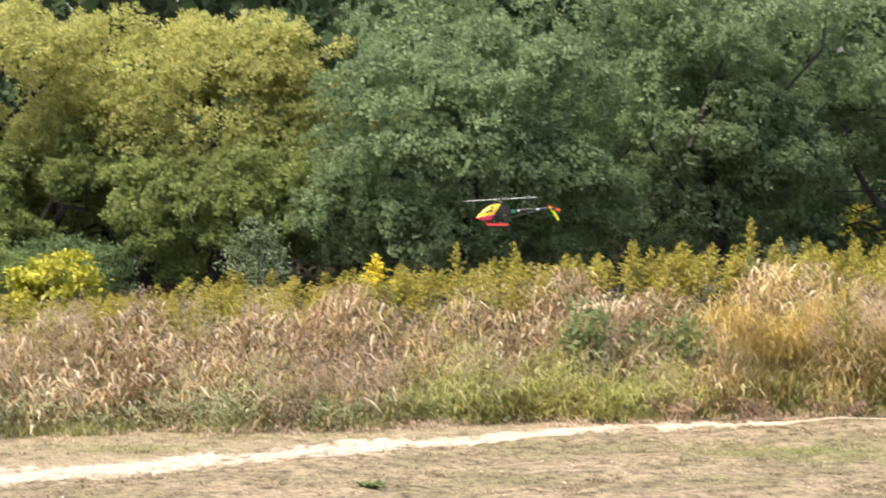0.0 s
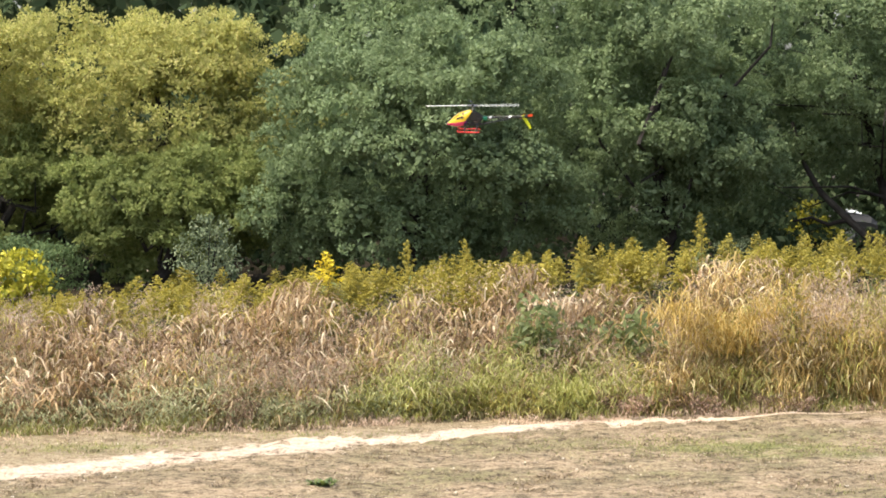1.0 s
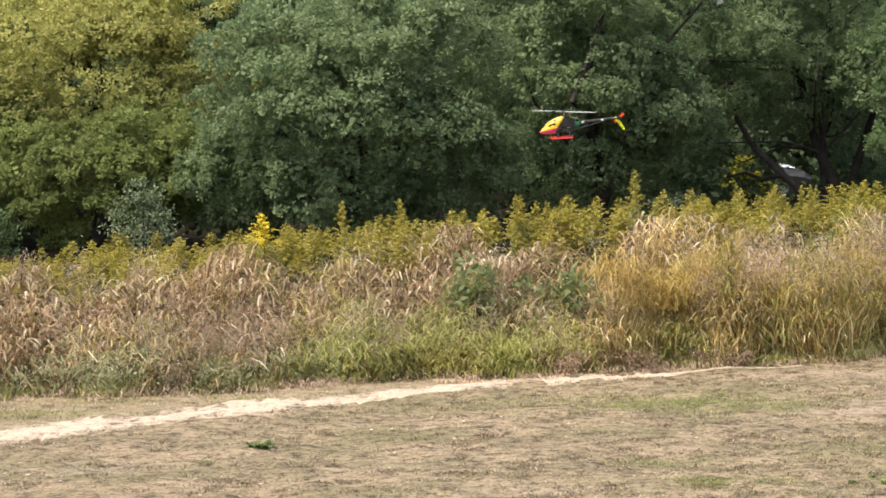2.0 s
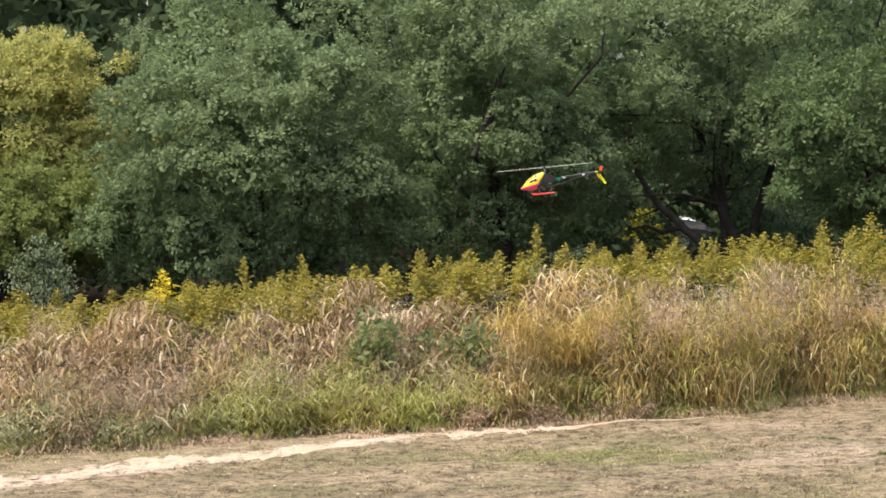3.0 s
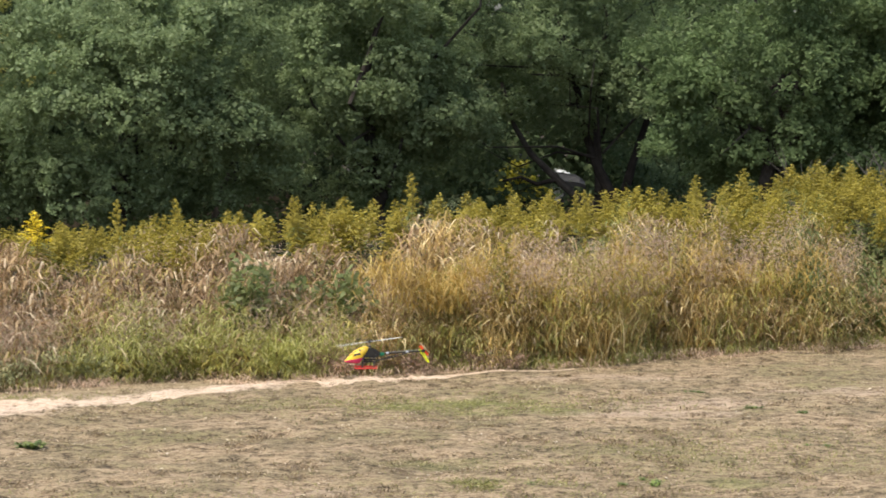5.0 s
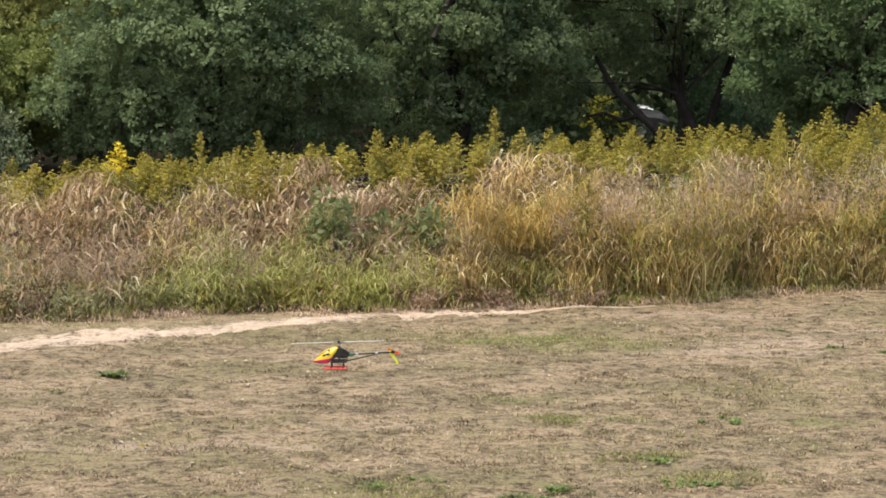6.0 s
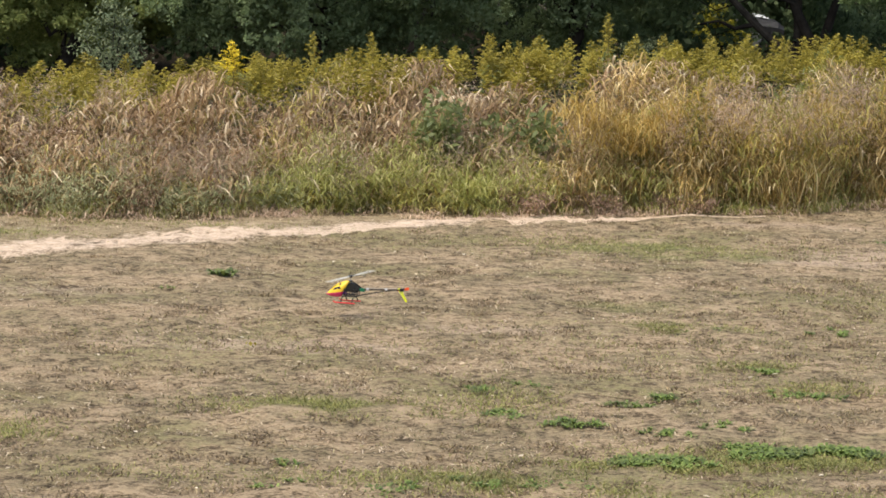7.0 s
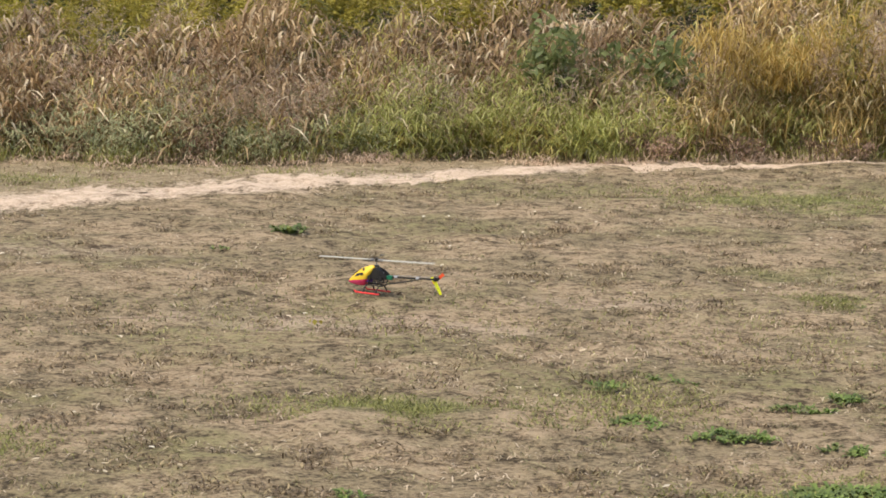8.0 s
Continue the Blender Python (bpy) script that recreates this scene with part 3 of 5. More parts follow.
tree("broadleaf_tree", "olive-green broadleaf tree with low leafy boughs", -11.0, 49.6,
     [(0, 0, 1.0, 2.0, 1.4, 90), (1.3, 0, 1.5, 1.3, 1.2, 45)], LEAF_OLIVE, 50000, seed=18, overhang=0.5)
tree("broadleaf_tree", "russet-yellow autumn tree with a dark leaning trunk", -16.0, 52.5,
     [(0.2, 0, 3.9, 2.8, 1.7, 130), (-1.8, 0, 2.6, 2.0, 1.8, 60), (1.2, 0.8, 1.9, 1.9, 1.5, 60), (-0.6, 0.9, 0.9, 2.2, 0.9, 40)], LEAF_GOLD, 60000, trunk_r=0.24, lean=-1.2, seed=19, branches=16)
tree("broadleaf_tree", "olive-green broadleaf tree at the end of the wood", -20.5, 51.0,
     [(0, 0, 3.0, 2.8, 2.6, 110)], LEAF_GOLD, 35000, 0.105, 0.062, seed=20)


tree("broadleaf_tree", "low olive-yellow tree under taller autumn trees", -14.9, 51.5,
     [(0, 0, 1.2, 2.0, 1.5, 80), (1.3, 0.3, 2.2, 1.3, 1.1, 40)], LEAF_OLIVE, 45000, seed=22, overhang=0.5)
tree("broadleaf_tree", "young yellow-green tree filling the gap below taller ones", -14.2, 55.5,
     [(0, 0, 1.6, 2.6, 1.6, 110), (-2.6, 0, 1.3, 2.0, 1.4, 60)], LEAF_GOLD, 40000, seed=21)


def bush(label, x, y, rx, rz, leaf, count, length, width, seed):
    rng = np.random.default_rng(seed)
    base = float(ground_height(x, y))
    root = thing("bush", label, "bush", at=pose(x, y, base))
    n = count // 40
    d = unit(rng.normal(size=(n, 3)))
    c = d * (rng.uniform(0.4, 1, n) ** 0.5)[:, None] * np.array([rx, rx * 0.8, rz]) + np.array([0, 0, rz])
    pick = rng.integers(0, n, count)
    p = c[pick] + rng.normal(size=(count, 3)) * np.array([0.12, 0.12, 0.05])
    p[:, 2] = np.maximum(p[:, 2], 0.03)
    part("foliage", quad_mesh("foliage", leaves_at(rng, p, unit(d[pick] + np.array([0, 0, 1.0])), length, width, 0.5), leaf), leaf, root)
    bm = bmesh.new()
    for k in range(0, n, max(1, n // 14)):
        g = Vector(c[k])
        tube(bm, [(0.03 * k / n, 0, 0), (g.x * 0.5, g.y * 0.5, g.z * 0.6), g], [0.022, 0.015, 0.006], 5)
    part("stem", bm, BARK, root)
    return root


bush("low bush with bright yellow-green autumn leaves", -11.42, 40.0, 0.75, 0.75, LEAF_LIME, 3200, 0.13, 0.065, 31)
bush("pale grey-green shrub before the trees", -8.25, 41.0, 0.55, 0.95, LEAF_GREY, 3000, 0.07, 0.03, 32)
bush("grey dead shrub under the trees", 0.75, 44.0, 0.65, 0.75, LEAF_GREY, 1500, 0.05, 0.02, 33)
bush("dark green undergrowth in the shade of the wood", 10.0, 42.0, 1.2, 0.9, LEAF_DARK, 6000, 0.10, 0.055, 34)
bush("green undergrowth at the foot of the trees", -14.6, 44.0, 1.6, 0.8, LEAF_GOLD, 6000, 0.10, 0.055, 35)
bush("dark green undergrowth in the shade of the wood", -13.6, 48.4, 1.6, 0.62, LEAF_DARK, 6000, 0.085, 0.042, 38)
bush("yellow-leaved sapling in the gap of the wood", 2.45, 56.0, 0.5, 0.85, LEAF_LIME, 900, 0.11, 0.06, 37)


def far_woods():
    """The closed wall of the wood behind, too far to tell tree from tree."""
    rng = np.random.default_rng(77)
    n = 1500
    c = np.stack([np.where(rng.uniform(0, 1, n) < 0.85, rng.uniform(-27, 20, n), rng.uniform(-60, 55, n)), rng.uniform(66, 80, n), rng.uniform(0, 1, n) * 10 - 0.3], 1)
    r = rng.uniform(0.8, 1.8, n)
    pick = rng.integers(0, n, 50000)
    d = unit(rng.normal(size=(50000, 3)))
    p = c[pick] + d * r[pick][:, None]
    p[:, 2] = np.maximum(p[:, 2], -0.3)
    stuff("far_woods", quad_mesh("far_woods", leaves_at(rng, p, unit(d + np.array([0, -0.3, 0.5])), 0.54, 0.36, 0.6), LEAF_FAR_SHADE), "dark mixed wood in the distance behind the trees", "woods")


far_woods()


def understory():
    """Dark shrubs and saplings added as shade to close the view below the crowns, with a gap where the car stands."""
    rng = np.random.default_rng(78)
    n = 760
    c = np.stack([rng.uniform(-32, 24, n), rng.uniform(57, 65, n), np.where(rng.uniform(0, 1, n) < 0.55, rng.uniform(-0.3, 1.6, n), rng.uniform(1.6, 4.2, n))], 1)
    c = np.concatenate([c, np.stack([rng.uniform(0.2, 3.0, 26), rng.uniform(57.5, 59.2, 26), rng.uniform(-0.1, 1.1, 26)], 1), np.stack([rng.uniform(4.5, 6.2, 14), rng.uniform(57.5, 59.2, 14), rng.uniform(-0.1, 1.2, 14)], 1)])
    c = np.concatenate([c, np.stack([rng.uniform(-14, 12, 110), rng.uniform(52.5, 57, 110), rng.uniform(-0.2, 0.55, 110)], 1)])
    gap = ((c[:, 0] > 3.1) & (c[:, 0] < 4.35) & (c[:, 1] < 63.5) & (c[:, 2] < 2.0)) | ((c[:, 0] > -1.0) & (c[:, 0] < 5.8) & (c[:, 1] > 59.6) & (c[:, 1] < 64) & (c[:, 2] < 2.6))
    c = c[~gap]
    k = rng.integers(0, len(c), 52000)
    d = unit(rng.normal(size=(52000, 3)))
    p = c[k] + d * rng.uniform(0.5, 0.95, (52000, 1)) * np.array([1.0, 1.0, 0.8])
    p[:, 2] = np.maximum(p[:, 2], -0.45)
    stuff("understory", quad_mesh("understory", leaves_at(rng, p, unit(d + np.array([0, -0.2, 0.5])), 0.225, 0.125, 0.5), LEAF_FAR_SHADE), "dark shrubs and saplings added to stand in for the wood's shade", "undergrowth")


understory()

# ---- the tall growth at the edge of the field ----


def top_of_stand(x):
    return np.interp(x, [-9, -8, -3.9, -0.9, 1.5, 2.7, 4.0, 5.4, 9], [1.02, 1.10, 1.38, 1.52, 1.55, 1.60, 1.68, 1.83, 1.84])


def feet_in(rng, n, x0, x1, d0, d1):
    """Feet strewn over the stand: x from x0 to x1, d0 to d1 behind its front edge, uneven and in clumps."""
    m = max(8, n // 42 if n > 2000 else n // 2)
    cx, cd = rng.uniform(x0, x1, m), rng.uniform(d0, d1, m)
    k = rng.integers(0, m, n)
    x = cx[k] + rng.normal(size=n) * 0.12
    d = np.maximum(cd[k] + rng.normal(size=n) * 0.12, d0 - 0.05 + rng.uniform(0, 0.12, n))
    ragged = 0.14 * np.sin(2.1 * x + 1) + 0.09 * np.sin(5.3 * x)
    return np.stack([x, edge_of_stand(x) + d + ragged, np.zeros(n)], 1), d


def grass_stand(name, label, n, x0, x1, d0, d1, h0, h1, width, bend, material, seed, cap=0.95):
    """Tall grass: h0 high at the front edge, h1 at the back, never above the stand's top."""
    rng = np.random.default_rng(seed)
    feet, d = feet_in(rng, n, x0, x1, d0, d1)
    h = (h0 + (h1 - h0) * np.clip((d - d0) / max(d1 - d0, 0.01), 0, 1)) * rng.uniform(0.7, 1.15, n)
    wave = 1 + 0.10 * np.sin(feet[:, 0] * 3.1 + seed) + 0.08 * np.sin(feet[:, 0] * 7.3 + 2 * seed)
    h = np.minimum(h * wave, top_of_stand(feet[:, 0]) * cap * wave ** 0.5)
    stuff(name, quad_mesh(name, blades(rng, feet, h, width, bend, 1.0, 0.16, True), material), label, "grass")


def seed_haze(name, label, n, x0, x1, d0, d1, h0, h1, material, seed, size=0.03):
    """Fine airy seed heads held at mid height, made of short hairs."""
    rng = np.random.default_rng(seed)
    heads = n // 60
    feet, d = feet_in(rng, heads, x0, x1, d0, d1)
    z = (h0 + (h1 - h0) * np.clip((d - d0) / max(d1 - d0, 0.01), 0, 1)) * rng.uniform(0.75, 1.1, heads)
    z = np.minimum(z, top_of_stand(feet[:, 0]) * 0.92)
    k = rng.integers(0, heads, n)
    c = feet[k] + rng.normal(size=(n, 3)) * np.array([0.07, 0.07, 0.10])
    c[:, 2] += z[k]
    out = unit(rng.normal(size=(n, 3)) + np.array([0, 0, 0.6]))
    stuff(name, quad_mesh(name, leaves_at(rng, c, out, size, 0.006, 1.0), material), label, "grass")


def hanging_leaves(name, label, n, x0, x1, d0, d1, z0, z1, length, width, material, seed, droop=1.5, tilt=0.6, cap=0.78, low=0.0):
    """Long leaves that spring from stalks at every height and hang over."""
    rng = np.random.default_rng(seed)
    feet, d = feet_in(rng, n, x0, x1, d0, d1)
    share = np.clip((d - d0) / min(1.4, max(d1 - d0, 0.01)), 0, 1) ** 0.9
    wave = 1 + 0.13 * np.sin(feet[:, 0] * 2.7 + seed) + 0.12 * np.sin(feet[:, 0] * 6.1 + 2 * seed)
    top = np.minimum(z0 * 0.55 + (z1 - z0 * 0.55) * share, top_of_stand(feet[:, 0]) * cap) * wave
    feet[:, 2] = top * (low + (1 - low) * rng.uniform(0.0, 1.0, n) ** 0.8)
    stuff(name, quad_mesh(name, blades(rng, feet, length * rng.uniform(0.6, 1.3, n), width * rng.uniform(0.6, 1.3, n), droop, 1.0, tilt, length < 0.18, 0.40, 0.58), material), label, "grass")


grass_stand("under_growth", "shaded brown stems deep in the stand", 9000, -9, 9, 0.3, 3.4, 0.5, 1.1, 0.014, 0.5, STEM, 111, 0.8)
grass_stand("reed_grass", "dry brown stalks standing in the tall growth", 8000, -9, 9, 0.4, 2.8, 0.6, 1.15, 0.009, 0.6, REED_BROWN, 102, 0.85)
hanging_leaves("reed_grass", "dry brown reed grass with drooping pale leaves", 19000, -9, 0.6, 0.10, 2.3, 0.45, 1.35, 0.27, 0.023, REED_BROWN, 101, 1.6, 0.38, 0.74)
hanging_leaves("reed_grass", "dry brown drooping leaves among golden grass", 3000, 0.5, 3.3, 0.05, 2.2, 0.75, 1.5, 0.23, 0.017, REED_BROWN, 112, 1.6, 0.4, 0.76)
hanging_leaves("reed_grass", "dry brown drooping leaves below the goldenrods", 4500, 3.0, 6.5, 0.0, 1.2, 0.75, 1.1, 0.18, 0.015, REED_BROWN, 124, 1.7, 0.6, 0.5)
grass_stand("tall_grass", "golden-tan tall grass in a thick stand", 9000, -0.2, 4.6, 0.0, 1.6, 0.6, 1.25, 0.009, 0.45, REED_TAN, 103, 0.78)
hanging_leaves("tall_grass", "golden-tan arching grass leaves in a thick stand", 12000, -0.4, 4.8, 0.0, 1.7, 0.95, 1.3, 0.24, 0.016, REED_TAN, 113, 1.5, 0.45)
hanging_leaves("tall_grass", "golden-tan arching grass leaves among the goldenrod", 4500, 2.5, 9, 0.0, 1.4, 0.7, 1.0, 0.18, 0.012, REED_TAN, 104, 1.5, 0.5, 0.52)
hanging_leaves("forb_growth", "dark green leaves below the goldenrods", 7000, 4.2, 9, 0.1, 1.2, 1.1, 1.25, 0.14, 0.020, DARK_FORB, 129, 1.2, 0.6, 0.66, 0.25)
hanging_leaves("tall_grass", "green leaves between the goldenrod stems", 9000, 1.8, 9, 0.5, 1.8, 1.2, 1.5, 0.16, 0.014, ROD_LEAF, 122, 1.2, 0.7, 0.88)
hanging_leaves("forb_growth", "green leaves deep among tan grass", 5000, 0.6, 5.0, 0.1, 0.9, 0.6, 0.9, 0.13, 0.014, ROD_LEAF, 123, 1.3, 0.7, 0.6)
hanging_leaves("tall_grass", "golden-yellow grass arching over a tussock", 700, -0.35, 0.75, 0.0, 0.3, 1.9, 1.15, 0.30, 0.012, GOLD_TUSSOCK, 105, 1.5, 0.35, 0.78, 0.62)
hanging_leaves("tall_grass", "golden-yellow grass in tufts through the stand", 1100, 0.9, 4.6, 0.0, 0.6, 1.7, 1.1, 0.26, 0.012, GOLD_TUSSOCK, 126, 1.5, 0.35, 0.72, 0.5)
hanging_leaves("tall_grass", "yellow-green arching grass over the tan stems", 2600, 0.2, 4.2, 0.0, 0.8, 1.5, 1.15, 0.24, 0.013, REED_YELLOW, 127, 1.5, 0.4, 0.74, 0.35)
hanging_leaves("tall_grass", "fresh green grass in clumps among tan stems", 2600, 1.2, 4.8, 0.0, 0.4, 0.7, 0.7, 0.20, 0.013, REED_GREEN, 128, 1.4, 0.4, 0.6)
hanging_leaves("tall_grass", "yellow-green leaves scattered through the stand", 9000, -9, 9, 0.1, 1.9, 0.6, 1.25, 0.18, 0.013, REED_YELLOW, 116, 1.4)
hanging_leaves("tall_grass", "yellow-green grass near the foot of the stand", 6000, -3.4, 1.0, 0.0, 1.0, 0.3, 0.75, 0.15, 0.011, REED_YELLOW, 106, 1.3)
hanging_leaves("tall_grass", "fresh green grass near the foot of the stand", 12000, -3.4, 0.6, -0.05, 0.9, 0.6, 0.78, 0.18, 0.013, REED_GREEN, 107, 1.3)
hanging_leaves("tall_grass", "green-tan grass along the front of the stand", 5000, 1.0, 9, 0.0, 0.9, 0.3, 0.7, 0.15, 0.012, REED_GREEN, 108, 1.3)
hanging_leaves("forb_growth", "grey-green fine-leaved forbs at the front of the stand", 20000, -9, -2.6, -0.08, 0.9, 0.48, 0.66, 0.085, 0.012, FORB_GREY, 109, 1.0, 0.9)
hanging_leaves("forb_growth", "grey-green fine-leaved forbs among green grass", 4000, -4.0, 1.0, 0.0, 0.9, 0.3, 0.55, 0.08, 0.010, FORB_GREY, 119, 1.0, 0.9)
grass_stand("foot_grass", "short straw-coloured and green grass at the foot of the stand", 8000, -9, 9, -0.12, 0.5, 0.14, 0.40, 0.010, 1.0, REED_GREEN, 131)
grass_stand("foot_grass", "short dry brown grass at the foot of the stand", 4500, -9, 9, -0.12, 0.5, 0.10, 0.42, 0.009, 1.0, STEM, 132)
hanging_leaves("straw", "dry straw tangled along the foot of the stand", 7000, -9, 9, -0.35, 0.2, 0.03, 0.12, 0.10, 0.008, HAZE, 121, 1.6, 1.0)
seed_haze("seed_heads", "feathery pinkish-tan seed heads over the grass", 52000, -9, 9, 0.1, 1.9, 0.40, 1.2, HAZE, 110, 0.045)
seed_haze("seed_heads", "pinkish-tan seed heads over tan grass", 13000, 0.6, 5.0, 0.0, 0.7, 0.85, 1.25, HAZE, 130, 0.05)
seed_haze("seed_heads", "pinkish-tan seed heads low among forbs", 10000, -9, 0.5, 0.0, 0.9, 0.35, 0.85, HAZE, 125, 0.045)


def goldenrod(name, seed, height, plume_mat, branches=20, dense=0.76, label="goldenrod in flower with drooping yellow plumes among tall grass"):
    """A leafy stem with a pyramid of arching flower sprays."""
    rng = np.random.default_rng(seed)
    root = thing(name, label, "wildflower", "goldenrods along the field edge")
    bm = bmesh.new()
    tube(bm, [(0, 0, 0), (0.01, 0.01, height * 0.5), (0.02, 0, height * 0.97)], [0.006, 0.005, 0.002], 5)
    part("stem", bm, STEM, root)
    n = 90
    s = rng.uniform(0.25, 0.85, n)
    phi = rng.uniform(0, 6.28, n)
    way = np.stack([np.cos(phi), np.sin(phi), np.full(n, -0.15)], 1)
    c = np.stack([0.02 * s, 0 * s, s * height], 1) + way * 0.07
    ln = 0.07
    side = unit(np.cross(way, np.array([0, 0, 1.0])))
    lf = np.stack([c - way * ln - side * 0.003, c - way * ln + side * 0.003, c + np.array([0, 0, 0.012]) - side * 0.011, c + np.array([0, 0, 0.012]) + side * 0.011, c + way * ln - side * 0.002, c + way * ln + side * 0.002], 1)
    part("leaves", quad_mesh("leaves", lf, ROD_LEAF), ROD_LEAF, root)
    pts = []
    tall = rng.uniform(0.22, 0.32)
    for k in range(branches):
        f = k / (branches - 1)
        a = k * 2.4 + rng.uniform(-0.4, 0.4)
        reach = (0.120 * (1 - f) ** 0.8 + 0.010) * rng.uniform(0.75, 1.25)
        z0 = height - tall * (1 - f) - 0.05
        m = int((56 * (1 - f) + 20) * dense)
        u = np.linspace(0.04, 1, m)
        rise = 0.15 * u - 0.07 * u ** 3
        pts.append(np.stack([np.cos(a) * reach * u, np.sin(a) * reach * u, z0 + rise + 0.05 * f], 1) + rng.normal(size=(m, 3)) * (0.004 + 0.011 * (1 - u))[:, None])
    m = int(60 * dense)
    u = rng.uniform(0, 1, m)
    pts.append(np.stack([0.02 + 0 * u, 0 * u, height - 0.20 + 0.24 * u], 1) + rng.normal(size=(m, 3)) * (0.003 + 0.014 * (1 - u))[:, None])
    pts = np.concatenate(pts)
    outs = np.tile([0, -0.3, 1.0], (len(pts), 1))
    florets = part("plume", quad_mesh("plume", leaves_at(rng, pts, unit(outs + np.stack([pts[:, 0], pts[:, 1], 0 * pts[:, 0]], 1) * 9 + rng.normal(size=outs.shape) * 0.3), 0.017 / dense ** 0.5, 0.011 / dense ** 0.5, 0.45), plume_mat), plume_mat, root)
    tagged(florets, kind="stuff")
    return root


def strew_goldenrods():
    rng = np.random.default_rng(202)
    kinds = [goldenrod("goldenrod", 300 + k, 1.6, PLUME) for k in range(6)]
    for k in kinds:
        x = rng.uniform(-7, 6)
        k.matrix_basis = pose(x, float(edge_of_stand(x)) + 2.2, 0)
    for i in range(260):
        x = rng.uniform(-8.8, 8.8)
        front = i % 5 < (3 if x > 3.2 else 1) and x > 1.2 or i % 3 == 0 and x < -1.5
        d = rng.uniform(0.7, 1.6) if front and x > 0 else rng.uniform(1.3, 2.0) if front else rng.uniform(1.9, 3.6)
        h = float(top_of_stand(x)) * (rng.uniform(0.72, 0.95) if front else rng.uniform(0.85, 0.99)) * (0.93 + 0.028 * d)
        m = pose(x, float(edge_of_stand(x)) + d, 0, rng.uniform(-7, 7), rng.uniform(-7, 7), rng.uniform(0, 360))
        ob = copy_thing(kinds[i % 6], m)
        ob.scale = (h / 1.6 * rng.uniform(1.15, 1.75),) * 2 + (h / 1.6,)
        ob.location.z = -0.02
    # the crowd behind and between them, past counting
    for part_name, mat, label in (("plume", PLUME, "dense goldenrod plumes crowding the back of the stand"), ("leaves", ROD_LEAF, "dense goldenrod leaves below the plumes")):
        rng = np.random.default_rng(203)
        blocks = []
        for i in range(400):
            x = rng.uniform(-9, 9)
            d = rng.uniform(0.9, 4.4) if x > 3.2 else rng.uniform(1.8, 4.4)
            h = float(top_of_stand(x)) * rng.uniform(0.78, 0.96) * (0.93 + 0.028 * d) * min(1.0, 0.55 + 0.22 * d)
            turn, wide = rng.uniform(0, 6.28), rng.uniform(1.2, 1.8)
            me = next(o.data for o in kinds[i % 6].children if o.name.startswith(part_name))
            co = np.empty(len(me.vertices) * 3, np.float32)
            me.vertices.foreach_get("co", co)
            co = co.reshape(-1, 3)
            k = 4 if part_name == "plume" else 6
            if k == 4:
                co = co.reshape(-1, 4, 3)[::2]
                co = (co + (co - co.mean(1, keepdims=True)) * 0.35).reshape(-1, 3)
            else:
                co = co.reshape(-1, 6, 3)[::2].reshape(-1, 3)
            ca, sa = math.cos(turn) * wide, math.sin(turn) * wide
            blocks.append(np.stack([co[:, 0] * ca - co[:, 1] * sa + x, co[:, 0] * sa + co[:, 1] * ca + float(edge_of_stand(x)) + d, co[:, 2] * h / 1.6], 1).reshape(-1, k, 3))
        stuff("goldenrod_stand", quad_mesh("goldenrod_stand", np.concatenate(blocks), mat), label, "wildflower")
    one = goldenrod("goldenrod", 340, 1.52, PLUME_BRIGHT, label="goldenrod with a fresh bright yellow plume above the grass")
    one.matrix_basis = pose(-3.86, 25.5, 0)
    one.scale = (1.5, 1.5, 1)
    spot = goldenrod("goldenrod", 341, 1.31, PLUME, label="goldenrod with a yellow plume amid tan grass")
    spot.matrix_basis = pose(0.95, 25.5, 0)
    spot.scale = (1.5, 1.5, 0.93)
    lone = goldenrod("goldenrod", 342, 1.84, PLUME, label="single tall goldenrod with dark leaves above the others")
    lone.matrix_basis = pose(0.0, 26.9, 0)


strew_goldenrods()


def leafy_forb(name, label, x, y, h, spread, count, material, seed, length=0.12, width=0.05, category="plant"):
    """A clump of upright stems with broad leaves."""
    rng = np.random.default_rng(seed)
    root = thing(name, label, category, at=pose(x, y, 0))
    stems = min(9, max(4, count // 60))
    tips = []
    for k in range(stems):
        a, r = rng.uniform(0, 6.28), spread * rng.uniform(0.1, 1)
        tip = Vector((math.cos(a) * r, math.sin(a) * r * 0.6, h * rng.uniform(0.7, 1)))
        tips.append(tip)
        bm = bmesh.new()
        tube(bm, [(tip.x * 0.6, tip.y * 0.6, 0), (tip.x * 0.8, tip.y * 0.8, tip.z * 0.5), tip], [0.006, 0.005, 0.002], 5)
        part("stem", bm, STEM, root)
    k = rng.integers(0, stems, count)
    t = np.array([list(v) for v in tips])[k]
    s = rng.uniform(0.35, 1.0, count)
    c = t * np.stack([0.6 + 0.4 * s, 0.6 + 0.4 * s, s], 1) + rng.normal(size=(count, 3)) * np.array([0.07, 0.07, 0.03])
    part("leaves", quad_mesh("leaves", leaves_at(rng, c, unit(rng.normal(size=(count, 3)) * 0.5 + np.array([0, -0.2, 1.0])), length, width, 0.5), material), material, root)
    return root


